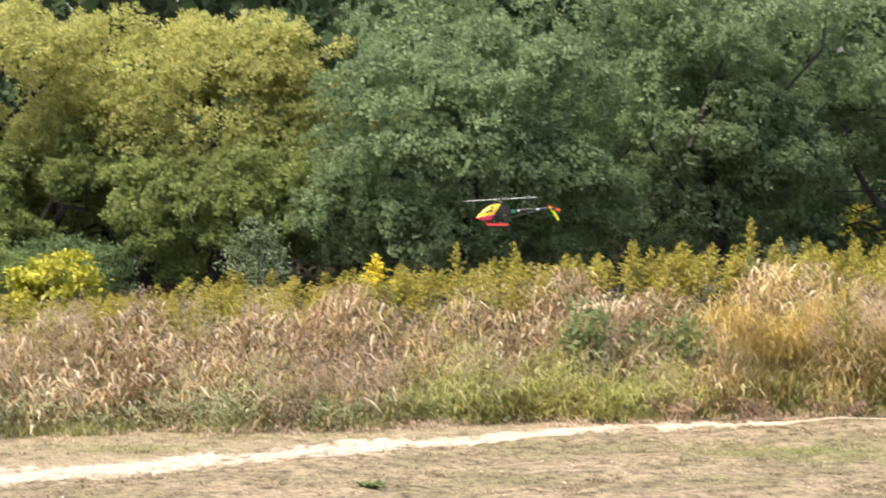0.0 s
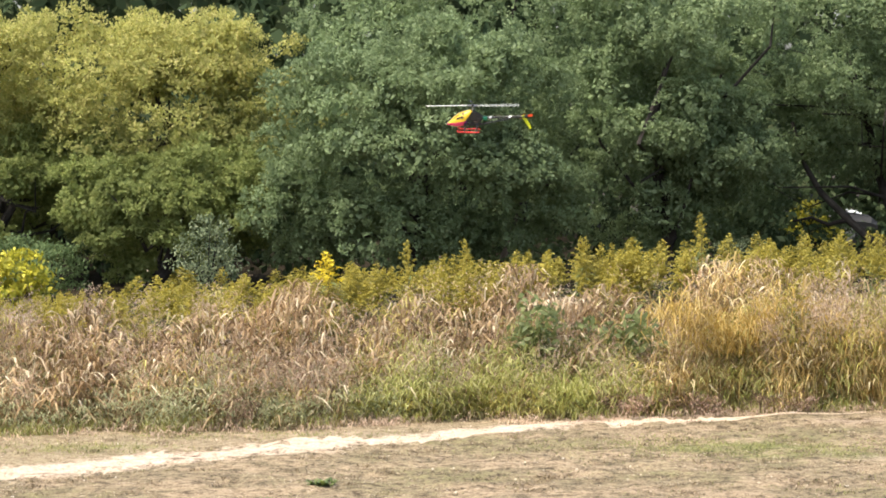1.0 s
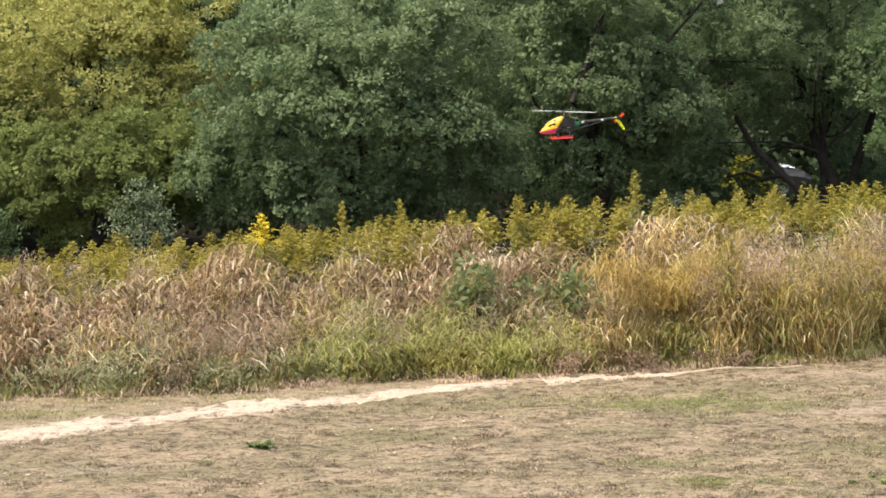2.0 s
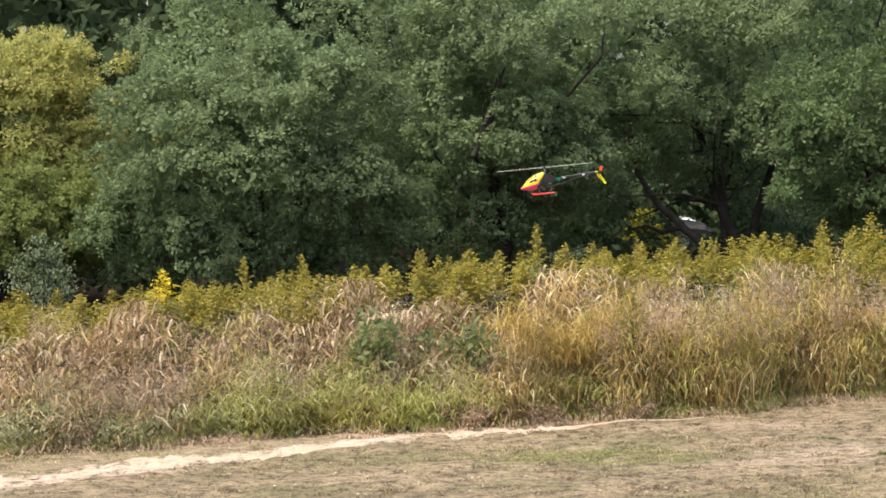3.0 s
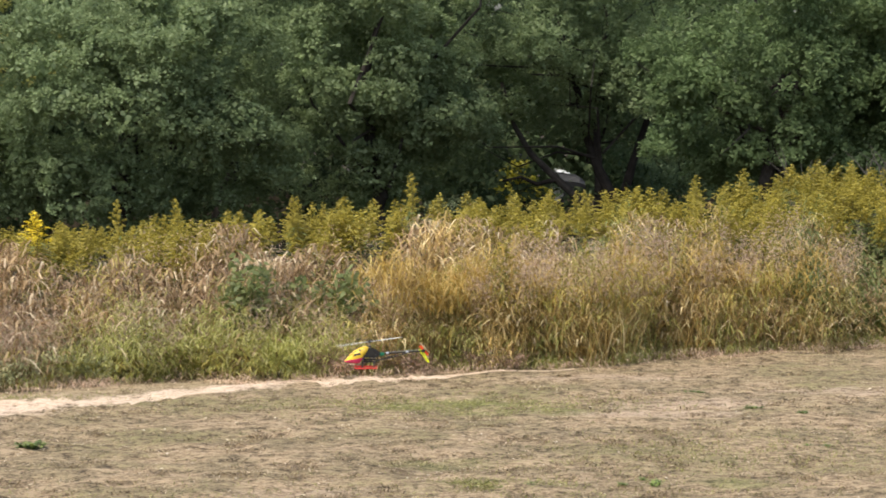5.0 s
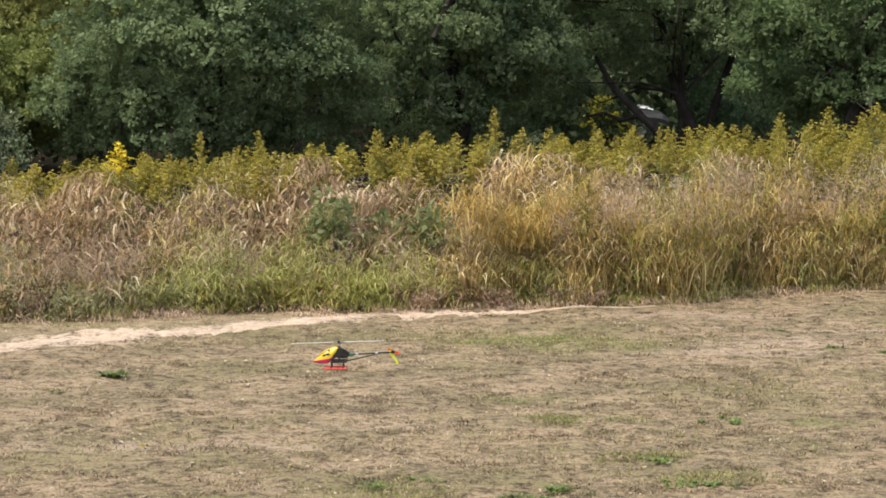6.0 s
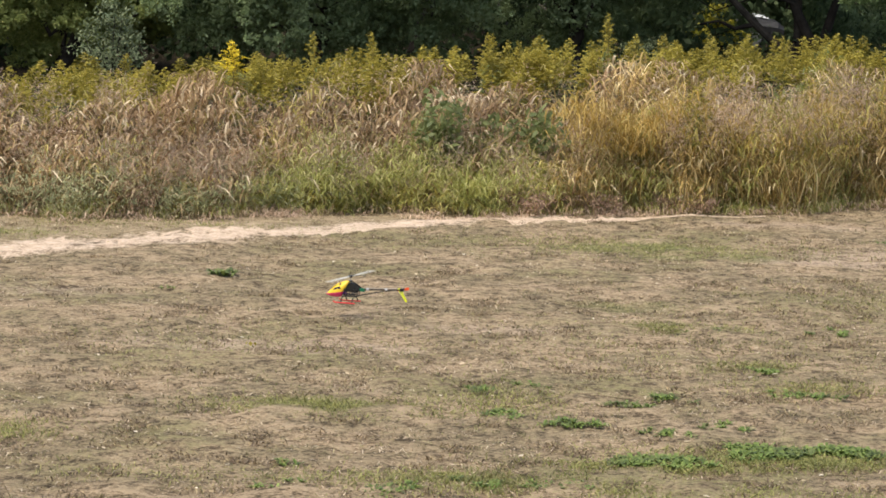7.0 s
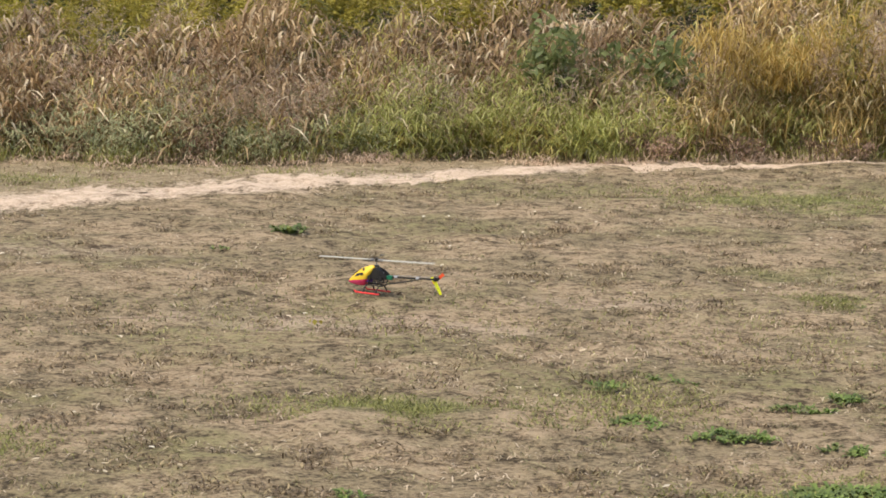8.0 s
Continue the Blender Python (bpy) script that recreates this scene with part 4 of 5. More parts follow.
leafy_forb("forb", "dark green leafy forb among dry grass", -1.72, 24.88, 1.20, 0.30, 420, DARK_FORB, 401)
leafy_forb("forb", "dark green leafy forb among dry grass", -1.25, 25.15, 1.12, 0.22, 200, DARK_FORB, 402)
leafy_forb("forb", "dark blue-green forb among dry grass", -0.72, 25.15, 1.22, 0.24, 300, DARK_FORB, 403)
leafy_forb("forb", "dark green leafy forb below goldenrods", 5.2, 28.6, 1.25, 0.5, 600, DARK_FORB, 404)
leafy_forb("forb", "green leafy forb at the foot of the goldenrods", 5.9, 27.75, 0.62, 0.45, 700, WEED, 405)
leafy_forb("forb", "green leafy forb at the foot of the goldenrods", 5.25, 27.5, 0.42, 0.35, 420, WEED, 407)
leafy_forb("forb", "blue-green broad-leaved forb below goldenrods", 6.5, 28.2, 0.95, 0.45, 420, BLUE_FORB, 410, 0.17, 0.09)
leafy_forb("forb", "blue-green broad-leaved forb below goldenrods", 5.75, 28.0, 0.85, 0.4, 320, BLUE_FORB, 411, 0.16, 0.085)
leafy_forb("forb", "dead brown forb at the foot of tan grass", 3.35, 26.55, 0.42, 0.30, 900, BROWN_FORB, 412, 0.05, 0.012)
leafy_forb("forb", "dead brown forb at the foot of tan grass", 4.55, 27.35, 0.45, 0.38, 1100, BROWN_FORB, 413, 0.05, 0.012)
leafy_forb("forb", "dead brown forb at the foot of green grass", -0.75, 24.52, 0.26, 0.42, 900, BROWN_FORB, 414, 0.05, 0.010)
leafy_forb("forb", "dead brown forb at the foot of green grass", -0.05, 24.68, 0.24, 0.36, 700, BROWN_FORB, 416, 0.05, 0.010)
leafy_forb("forb", "dead brown forb at the foot of tan grass", 0.75, 24.95, 0.22, 0.4, 700, BROWN_FORB, 417, 0.05, 0.010)
leafy_forb("forb", "dead brown forb at the foot of grey-green growth", -4.35, 23.55, 0.30, 0.35, 500, BROWN_FORB, 415, 0.05, 0.010)
leafy_forb("forb", "dark green leafy forb low in tan grass", 3.1, 26.5, 0.62, 0.26, 200, DARK_FORB, 408, 0.12, 0.03)
leafy_forb("forb", "dark green leafy forb low in tan grass", 4.0, 27.1, 0.95, 0.35, 260, DARK_FORB, 409, 0.12, 0.03)
leafy_forb("forb", "dark green leafy forb below a single tall goldenrod", 0.0, 26.85, 1.6, 0.09, 130, DARK_FORB, 406, 0.08, 0.035)

# ---- the turf ----


def turf():
    rng = np.random.default_rng(500)
    def tufts(many, each, spread):
        y = 11.8 + 15.0 * rng.uniform(0, 1, many) ** 1.25
        x = y * rng.uniform(-0.34, 0.24, many)
        k = np.repeat(np.arange(many), each)
        f = np.stack([x[k] + rng.normal(size=len(k)) * spread * 1.4, y[k] + rng.normal(size=len(k)) * spread, np.zeros(len(k))], 1)
        line = 25.02 + 0.775 * f[:, 0]
        line = np.minimum(line, edge_of_stand(f[:, 0]) - 0.30)
        on_path = (abs(f[:, 1] - line) < np.maximum(0.22 - 0.065 * f[:, 0], 0.03) * 0.9) & (f[:, 0] < 1.4)
        return f[~on_path & (f[:, 1] < edge_of_stand(f[:, 0]) + 0.2)]

    f = tufts(2600, 9, 0.022)
    stuff("olive_turf", quad_mesh("olive_turf", blades(rng, f, rng.uniform(0.018, 0.05, len(f)), 0.007, 1.4, 1.0, 0.9, True), TURF_OLIVE), "small olive-brown tufts of cropped grass", "grass")
    f = tufts(4200, 8, 0.035)
    stuff("dry_turf", quad_mesh("dry_turf", blades(rng, f, rng.uniform(0.015, 0.045, len(f)), 0.0075, 1.6, 1.0, 0.8, True), TURF_DRY), "short dry straw-coloured grass over the field", "grass")
    f = tufts(900, 46, 0.045)
    stuff("dark_thatch", quad_mesh("dark_thatch", blades(rng, f, rng.uniform(0.02, 0.06, len(f)), 0.009, 1.6, 1.0, 0.9, True), TURF_DARK), "small dark brown clumps of dead thatch", "grass")
    spots = [(-1.68, 14.66, 0.42, 0.2, 2400), (-3.33, 13.75, 0.25, 0.2, 700), (-0.45, 12.93, 0.45, 0.12, 1600), (0.31, 13.33, 0.45, 0.10, 1500), (1.09, 13.57, 0.35, 0.10, 1300), (0.70, 17.88, 0.25, 0.15, 500), (0.3, 22.4, 1.3, 0.5, 2600), (-0.3, 12.75, 1.4, 0.18, 2200), (1.3, 13.75, 0.75, 0.16, 1800), (0.6, 18.0, 0.3, 0.14, 700), (1.1, 16.5, 0.3, 0.15, 600), (1.35, 15.8, 0.35, 0.2, 700),
             (-0.6, 15.0, 0.35, 0.4, 900), (-5.6, 22.0, 0.6, 0.25, 900), (0.9, 17.0, 1.5, 1.2, 1600), (2.6, 19.5, 1.2, 0.8, 1800), (-4.3, 23.0, 1.0, 0.2, 900), (-2.2, 16.8, 1.2, 0.9, 1000), (1.4, 12.4, 1.0, 0.3, 1200)]
    fs = [np.stack([rng.normal(x, sx * 0.8, int(c * 1.4)), rng.normal(y, sy * 0.8, int(c * 1.4)), np.zeros(int(c * 1.4))], 1) for x, y, sx, sy, c in spots]
    f = np.concatenate(fs)
    stuff("green_turf", quad_mesh("green_turf", blades(rng, f, rng.uniform(0.02, 0.06, len(f)), 0.006, 1.4, 1.0, 0.6, True), TURF_GREEN), "patches of green grass in the dry turf", "grass")
    n = 420
    c = np.stack([rng.uniform(-7, 6, n), rng.uniform(12, 24, n), np.full(n, 0.022)], 1)
    flat = leaves_at(rng, c, np.tile([0, 0, 1.0], (n, 1)), 0.05, 0.026, 0.35)
    flat[:, :, 2] = 0.02 + (flat[:, :, 2] - 0.02) * 0.2
    stuff("fallen_leaves", quad_mesh("fallen_leaves", flat, LITTER), "scattered pale fallen leaves on the turf", "leaves")

    f = np.stack([rng.normal(-2.38, 0.02, 4), rng.normal(16.7, 0.03, 4), rng.uniform(0.012, 0.02, 4)], 1)
    stuff("yellow_leaves", quad_mesh("yellow_leaves", leaves_at(rng, f, np.tile([0, -0.2, 1.0], (4, 1)), 0.04, 0.025, 0.4), PLUME), "small cluster of yellow leaves on the turf", "leaves")


turf()


def weed_clump(label, x, y, r, h, count, material, seed, leaf=0.07):
    """A low rosette of broad leaves that spring from one crown."""
    rng = np.random.default_rng(seed)
    root = thing("weed_clump", label, "weed", "weeds in the turf", at=pose(x, y, 0))
    hearts = max(3, count // 16)
    ca, cr = rng.uniform(0, 6.28, hearts), r * np.sqrt(rng.uniform(0, 1, hearts))
    k = rng.integers(0, hearts, count)
    phi = rng.uniform(0, 6.28, count)
    up = rng.uniform(0.25, 1.2, count)
    way = unit(np.stack([np.cos(phi), np.sin(phi), up], 1))
    side = unit(np.cross(way, np.array([0, 0, 1.0])))
    foot = np.stack([np.cos(ca[k]) * cr[k], np.sin(ca[k]) * cr[k] * 0.8, np.zeros(count)], 1)
    ln = (leaf * rng.uniform(0.6, 1.4, count) * (0.6 + h * 6))[:, None]
    wd = ln * 0.32
    drop = np.array([0, 0, 1.0]) * ln
    rows = [foot, foot + way * ln * 0.5, foot + way * ln * 0.9 - drop * 0.06, foot + way * ln * 1.15 - drop * 0.3]
    strip = []
    for p, w in zip(rows, (0.12, 0.7, 1.0, 0.1)):
        strip += [p - side * wd * w * 0.5, p + side * wd * w * 0.5]
    part("leaves", quad_mesh("leaves", np.stack(strip, 1), material), material, root)
    return root


weed_clump("dark green weed clump alone on dry turf", -3.08, 19.92, 0.10, 0.08, 100, WEED_DARK, 601)


def strew_weeds():
    """Rosettes in loose drifts: x, y, spread along and across, how many, leaves in each."""
    rng = np.random.default_rng(640)
    drifts = [(0.28, 13.43, 0.1, 0.05, 7, 150), (0.98, 13.75, 0.1, 0.05, 7, 150), (1.49, 13.84, 0.1, 0.05, 7, 150), (0.21, 15.04, 0.03, 0.03, 2, 70), (-0.14, 14.43, 0.09, 0.05, 3, 100), (-0.54, 14.64, 0.09, 0.05, 3, 70), (0.55, 15.31, 0.08, 0.05, 3, 60), (1.06, 16.33, 0.08, 0.05, 2, 50), (1.32, 15.52, 0.1, 0.05, 4, 60), (-0.66, 15.39, 0.05, 0.05, 2, 46),
              (-1.68, 13.11, 0.03, 0.02, 1, 70), (0.74, 17.84, 0.12, 0.06, 3, 40), (1.60, 17.96, 0.1, 0.06, 3, 44), (-0.41, 15.56, 0.05, 0.03, 2, 40), (-0.44, 12.77, 0.22, 0.04, 5, 60), (-1.17, 12.60, 0.2, 0.04, 4, 50), (0.42, 14.20, 0.09, 0.04, 3, 46), (0.72, 14.45, 0.1, 0.04, 3, 46), (2.9, 22.2, 0.6, 0.8, 4, 60), (-3.4, 19.2, 0.1, 0.05, 1, 24)]
    for x, y, sx, sy, many, leaves in drifts:
        for k in range(many):
            dark = (k + int(x * 10)) % 3 == 0 or y > 19
            weed_clump("dark green weed rosette in dry turf" if dark else "fresh green broad-leaved weed in dry turf", x + rng.normal() * sx, y + rng.normal() * sy, rng.uniform(0.07, 0.16), 0.11 if leaves > 100 else 0.06, int(leaves * rng.uniform(1.0, 1.9)), WEED_DARK if dark else WEED, 700 + k + int(abs(x) * 100), 0.040)


strew_weeds()


def dead_sapling(x, y, h, seed):
    """A bare grey bush of forking twigs."""
    rng = np.random.default_rng(seed)
    root = thing("dead_sapling", "bare grey sapling with forking twigs before the trees", "tree", at=pose(x, y, float(ground_height(x, y))))
    for k in range(5):
        a = rng.normal() * 0.55
        tip = Vector((a * h * 0.55, rng.uniform(-0.3, 0.3), h * rng.uniform(0.75, 1.0)))
        mid = tip * 0.5 + Vector((rng.normal() * 0.3, 0, 0.15))
        bm = bmesh.new()
        tube(bm, [(0.05 * a, 0, 0), mid * 0.5, mid, tip.lerp(mid, 0.4), tip], [0.024, 0.02, 0.016, 0.011, 0.004], 6)
        for j in range(4):
            s = mid.lerp(tip, 0.2 * j)
            e = s + Vector((rng.normal() * 0.3, rng.normal() * 0.15, rng.uniform(0.15, 0.5)))
            tube(bm, [s, s.lerp(e, 0.5) + Vector((0.03, 0, 0)), e], [0.012, 0.008, 0.003], 5)
        part("branch", bm, DEAD_WOOD, root)
    return root


dead_sapling(7.75, 40.5, 2.9, 811)
dead_sapling(6.75, 41.5, 2.3, 812)

# ---- the parked car, half hidden behind the trees ----
CAR_PAINT = plain_material("dark_car_paint", (0.018, 0.019, 0.021), 0.55, 0.0, 0.1, 8)
CAR_GLINT = plain_material("white_car_glint", (0.78, 0.80, 0.82), 0.25, 0.0, 0.05, 8)
CAR_GLASS = plain_material("dark_car_glass", (0.03, 0.035, 0.04), 0.08, 0.0, 0.05, 8)
RUBBER = plain_material("black_rubber", (0.02, 0.02, 0.02), 0.8)
ALLOY = plain_material("grey_alloy", (0.45, 0.46, 0.48), 0.35, 0.8)


def parked_car(x, y):
    root = thing("parked_car", "dark car parked behind the trees", "car", at=pose(x, y, float(ground_height(x, y)), 0, 0, 180))
    bm = bmesh.new()
    profile = [(-2.1, 0.35, 0.62), (-1.95, 0.28, 0.74), (-1.3, 0.25, 0.86), (0.2, 0.25, 0.95), (1.4, 0.27, 0.95), (2.0, 0.32, 0.88), (2.12, 0.40, 0.70)]
    loft(bm, [[(px, sy * 0.84, lo + (hi - lo) * f) for sy, f in ((-1, 0.12), (-1, 0.7), (-0.9, 1), (0.9, 1), (1, 0.7), (1, 0.12), (0.85, 0), (-0.85, 0))] for px, lo, hi in profile])
    part("body", bm, CAR_PAINT, root, "dark painted body")
    # thin white piece on the dark bonnet: the sky's glint as a colour
    bm = bmesh.new()
    loft(bm, [[(px, sy * 0.66, z + e) for sy, e in ((-1, 0.0), (-0.9, 0.03), (0.9, 0.03), (1, 0.0))] for px, z in ((-1.72, 0.82), (-1.55, 0.845), (-1.40, 0.865))])
    part("bonnet", bm, CAR_GLINT, root, "white bonnet piece painted as a glint of sky")
    bm = bmesh.new()
    loft(bm, [[(px, sy * w, z) for sy, z in ((-1, 0.9), (-0.85, top), (0.85, top), (1, 0.9))] for px, w, top in ((-1.2, 0.74, 0.93), (-0.5, 0.76, 1.42), (0.5, 0.76, 1.47), (1.3, 0.74, 1.36), (1.8, 0.70, 0.98))])
    part("cabin", bm, CAR_PAINT, root, "dark roof and pillars")
    bm = bmesh.new()
    loft(bm, [[(px, sy * 0.62, z + e) for sy, e in ((-1, 0.0), (-1, 0.03), (1, 0.03), (1, 0.0))] for px, z in ((-1.08, 1.03), (-0.80, 1.23), (-0.58, 1.385))])
    part("windscreen", bm, CAR_GLASS, root, "sloping windscreen that mirrors the sky")
    for x0, x1 in ((-0.75, -0.02), (0.06, 0.85), (0.92, 1.4)):
        bm = bmesh.new()
        box(bm, (x0, 0.745, 0.98), (x1, 0.775, 1.30), 0.01)
        part("side_window", bm, CAR_GLASS, root, "dark window glass")
    for wx in (-1.35, 1.3):
        for wy in (-0.76, 0.76):
            bm = bmesh.new()
            tube(bm, [(wx, wy - 0.1, 0.32), (wx, wy + 0.1, 0.32)], [0.32, 0.32], 20)
            wheel = part("wheel", bm, RUBBER, root, "black tyre")
            bm = bmesh.new()
            tube(bm, [(wx, wy - 0.115, 0.32), (wx, wy + 0.115, 0.32)], [0.2, 0.2], 14)
            part("rim", bm, ALLOY, wheel, "grey alloy rim")
    return root


parked_car(2.20, 62.0)

# ---- the model helicopter ----
YELLOW = plain_material("yellow_canopy_paint", (0.84, 0.56, 0.04), 0.2, 0, 0.08, 30)
RED = plain_material("red_canopy_paint", (0.78, 0.055, 0.17), 0.22, 0, 0.1, 30)
RED_TUBE = plain_material("red_skid_plastic", (0.70, 0.04, 0.035), 0.45, 0, 0.08, 60)
ORANGE = plain_material("orange_red_plastic", (0.80, 0.09, 0.02), 0.45, 0, 0.08, 60)
LIME = plain_material("fluorescent_yellow_plastic", (0.72, 0.78, 0.01), 0.45, 0, 0.06, 60)
CARBON = plain_material("black_carbon_frame", (0.009, 0.008, 0.008), 0.65, 0.0, 0.3, 120)
BLACK = plain_material("black_decal", (0.015, 0.014, 0.013), 0.45, 0, 0.2, 60)
STEEL = plain_material("bare_steel", (0.50, 0.50, 0.50), 0.35, 0.9, 0.1, 80)
PALE_BLADE = plain_material("pale_blade_composite", (0.44, 0.43, 0.36), 0.4, 0, 0.06, 40)
GREEN_PART = plain_material("green_anodised_metal", (0.02, 0.20, 0.10), 0.4, 0.4, 0.1, 60)
PURPLE = plain_material("purple_battery_wrap", (0.16, 0.03, 0.30), 0.4, 0, 0.1, 60)


def canopy_ring(x, z_lo, z_hi, w, n=14):
    """A rounded upright cross-section of the canopy, narrower at the top."""
    ring = []
    zc, hz = (z_lo + z_hi) / 2, (z_hi - z_lo) / 2
    for k in range(n):
        a = 2 * math.pi * k / n
        c, s = math.cos(a), math.sin(a)
        y = math.copysign(abs(c) ** 0.8, c) * w * (1 - 0.18 * max(0, s))
        ring.append((x + 0.012 * s, y, zc + math.copysign(abs(s) ** 0.85, s) * hz))
    return ring


CANOPY = [(-0.178, 0.058, 0.072, 0.010), (-0.170, 0.049, 0.088, 0.023), (-0.150, 0.042, 0.111, 0.034), (-0.120, 0.038, 0.133, 0.042), (-0.090, 0.037, 0.149, 0.045), (-0.060, 0.040, 0.160, 0.043), (-0.035, 0.082, 0.165, 0.039), (-0.012, 0.116, 0.163, 0.033)]


def canopy_width(x):
    return float(np.interp(x, [c[0] for c in CANOPY], [c[3] for c in CANOPY]))


def split_canopy(upper):
    """The upper, yellow shell or the lower, red one: the canopy cut along a rising line."""
    bm = bmesh.new()
    loft(bm, [canopy_ring(*c) for c in CANOPY])
    bmesh.ops.bisect_plane(bm, geom=list(bm.verts) + list(bm.edges) + list(bm.faces), plane_co=(-0.176, 0, 0.062), plane_no=(-0.17, 0, 1) if upper else (0.17, 0, -1), clear_inner=True)
    for f in bm.faces:
        f.smooth = True
    return bm


def side_mark(points, side):
    """A thin decal on the canopy's flank."""
    bm = bmesh.new()
    for lift in (0.0015, -0.006):
        vs = []
        for px, pz in points:
            lo, hi = (float(np.interp(px, [c[0] for c in CANOPY], [c[k] for c in CANOPY])) for k in (1, 2))
            s = max(-0.98, min(0.98, (pz - (lo + hi) / 2) / ((hi - lo) / 2)))
            s = math.copysign(abs(s) ** (1 / 0.85), s)
            y = (math.sqrt(max(0, 1 - s * s)) ** 0.8) * canopy_width(px) * (1 - 0.18 * max(0, s)) + lift
            vs.append(bm.verts.new((px, y * side, pz)))
        bm.faces.new(vs)
    return bm


def helicopter():
    root = thing("model_helicopter", "yellow and red model helicopter with black frame and lime tail fin", "model helicopter")
    canopy = part("canopy", split_canopy(True), YELLOW, root, "glossy yellow upper canopy shell")
    part("chin", split_canopy(False), RED, root, "red lower canopy shell")
    for side in (-1, 1):
        part("window_decal", side_mark([(-0.124, 0.092), (-0.112, 0.110), (-0.070, 0.122), (-0.060, 0.106)], side), BLACK, canopy, "black window decal")
        part("stripe_decal", side_mark([(-0.154, 0.090), (-0.118, 0.120), (-0.064, 0.149), (-0.060, 0.134)], side), BLACK, canopy, "black stripe decal")
    for side in (-1, 1):
        bm = bmesh.new()
        outline = [(-0.046, 0.098), (-0.020, 0.086), (0.040, 0.078), (0.062, 0.084), (0.080, 0.100), (0.078, 0.116), (0.044, 0.140), (0.012, 0.152), (-0.026, 0.146), (-0.046, 0.120)]
        front = [bm.verts.new((px, side * 0.024, pz)) for px, pz in outline]
        back = [bm.verts.new((px, side * 0.020, pz)) for px, pz in outline]
        bm.faces.new(front)
        bm.faces.new(back[::-1])
        for k in range(len(outline)):
            j = (k + 1) % len(outline)
            bm.faces.new((front[k], back[k], back[j], front[j]))
        bmesh.ops.recalc_face_normals(bm, faces=bm.faces)
        part("side_frame", bm, CARBON, root, "black carbon side frame")
        for x0, z0, x1, z1 in ((-0.060, 0.049, 0.056, 0.049), (-0.060, 0.064, 0.050, 0.064), (-0.040, 0.049, -0.034, 0.094), (0.010, 0.049, 0.000, 0.084), (0.054, 0.049, 0.066, 0.092)):
            bm = bmesh.new()
            tube(bm, [(x0, side * 0.022, z0), (x1, side * 0.022, z1)], [0.0035, 0.0035], 6)
            part("frame_rail", bm, CARBON, root, "black frame rail")
    bm = bmesh.new()
    box(bm, (-0.075, -0.018, 0.060), (-0.035, 0.018, 0.100), 0.004)
    part("battery", bm, PURPLE, root, "purple-wrapped battery")
    bm = bmesh.new()
    tube(bm, [(0.03, 0, 0.075), (0.03, 0, 0.125)], [0.019, 0.019], 14)
    part("motor", bm, STEEL, root, "silver motor can")
    bm = bmesh.new()
    tube(bm, [(0.004, -0.026, 0.120), (0.004, 0.026, 0.120)], [0.030, 0.030], 18)
    part("main_gear", bm, BLACK, root, "black main gear")
    for sx in (-0.03, 0.045):
        bm = bmesh.new()
        box(bm, (sx - 0.012, -0.034, 0.082), (sx + 0.012, -0.024, 0.106), 0.002)
        part("servo", bm, BLACK, root, "black servo")
    # landing gear
    for sx in (-0.052, 0.034):
        bm = bmesh.new()
        pts = [(sx, -0.062, 0.008), (sx, -0.050, 0.030), (sx, -0.022, 0.047), (sx, 0.022, 0.047), (sx, 0.050, 0.030), (sx, 0.062, 0.008)]
        tube(bm, pts, [0.0045] * 6, 6)
        part("skid_strut", bm, CARBON, root, "black plastic skid strut")
    for side in (-1, 1):
        bm = bmesh.new()
        tube(bm, [(-0.112, side * 0.062, 0.016), (-0.098, side * 0.062, 0.006), (0.045, side * 0.062, 0.006), (0.058, side * 0.062, 0.007)], [0.0045, 0.0052, 0.0052, 0.004], 8)
        part("skid", bm, RED_TUBE, root, "red tubular skid")
    # tail
    bm = bmesh.new()
    tube(bm, [(0.06, 0, 0.103), (0.400, 0, 0.122)], [0.0054, 0.0054], 10)
    boom = part("tail_boom", bm, CARBON, root, "black tail boom")
    for sx, r in ((0.135, 0.0085), (0.28, 0.0080)):
        bm = bmesh.new()
        z = 0.103 + (sx - 0.06) * 0.056
        tube(bm, [(sx - 0.010, 0, z), (sx + 0.010, 0, z + 0.001)], [r, r], 10)
        part("boom_clamp", bm, STEEL, boom, "silver boom clamp")
    for side in (-1, 1):
        bm = bmesh.new()
        tube(bm, [(0.050, side * 0.020, 0.055), (0.300, side * 0.005, 0.112)], [0.0032, 0.0028], 6)
        part("boom_brace", bm, CARBON, root, "thin black boom brace")
    bm = bmesh.new()
    box(bm, (0.075, -0.014, 0.090), (0.112, 0.014, 0.114), 0.004)
    part("boom_mount", bm, GREEN_PART, root, "green boom mount")
    bm = bmesh.new()
    tube(bm, [(0.115, 0, 0.117), (0.385, 0, 0.132)], [0.0016, 0.0016], 5)
    part("control_rod", bm, STEEL, root)
    # the fin: a slanted plate with a slot
    bm = bmesh.new()
    outer = [(0.366, 0.128), (0.380, 0.136), (0.396, 0.126), (0.442, 0.042), (0.440, 0.036), (0.428, 0.036)]
    inner = [(0.386, 0.110), (0.389, 0.112), (0.394, 0.108), (0.430, 0.046), (0.429, 0.0455), (0.427, 0.046)]
    rims = [[bm.verts.new((px, y, pz)) for px, pz in ring] for y in (-0.0022, 0.0022) for ring in (outer, inner)]
    for k in range(6):
        j = (k + 1) % 6
        for a, b in ((0, 1), (2, 3), (0, 2), (1, 3)):
            bm.faces.new((rims[a][k], rims[a][j], rims[b][j], rims[b][k]))
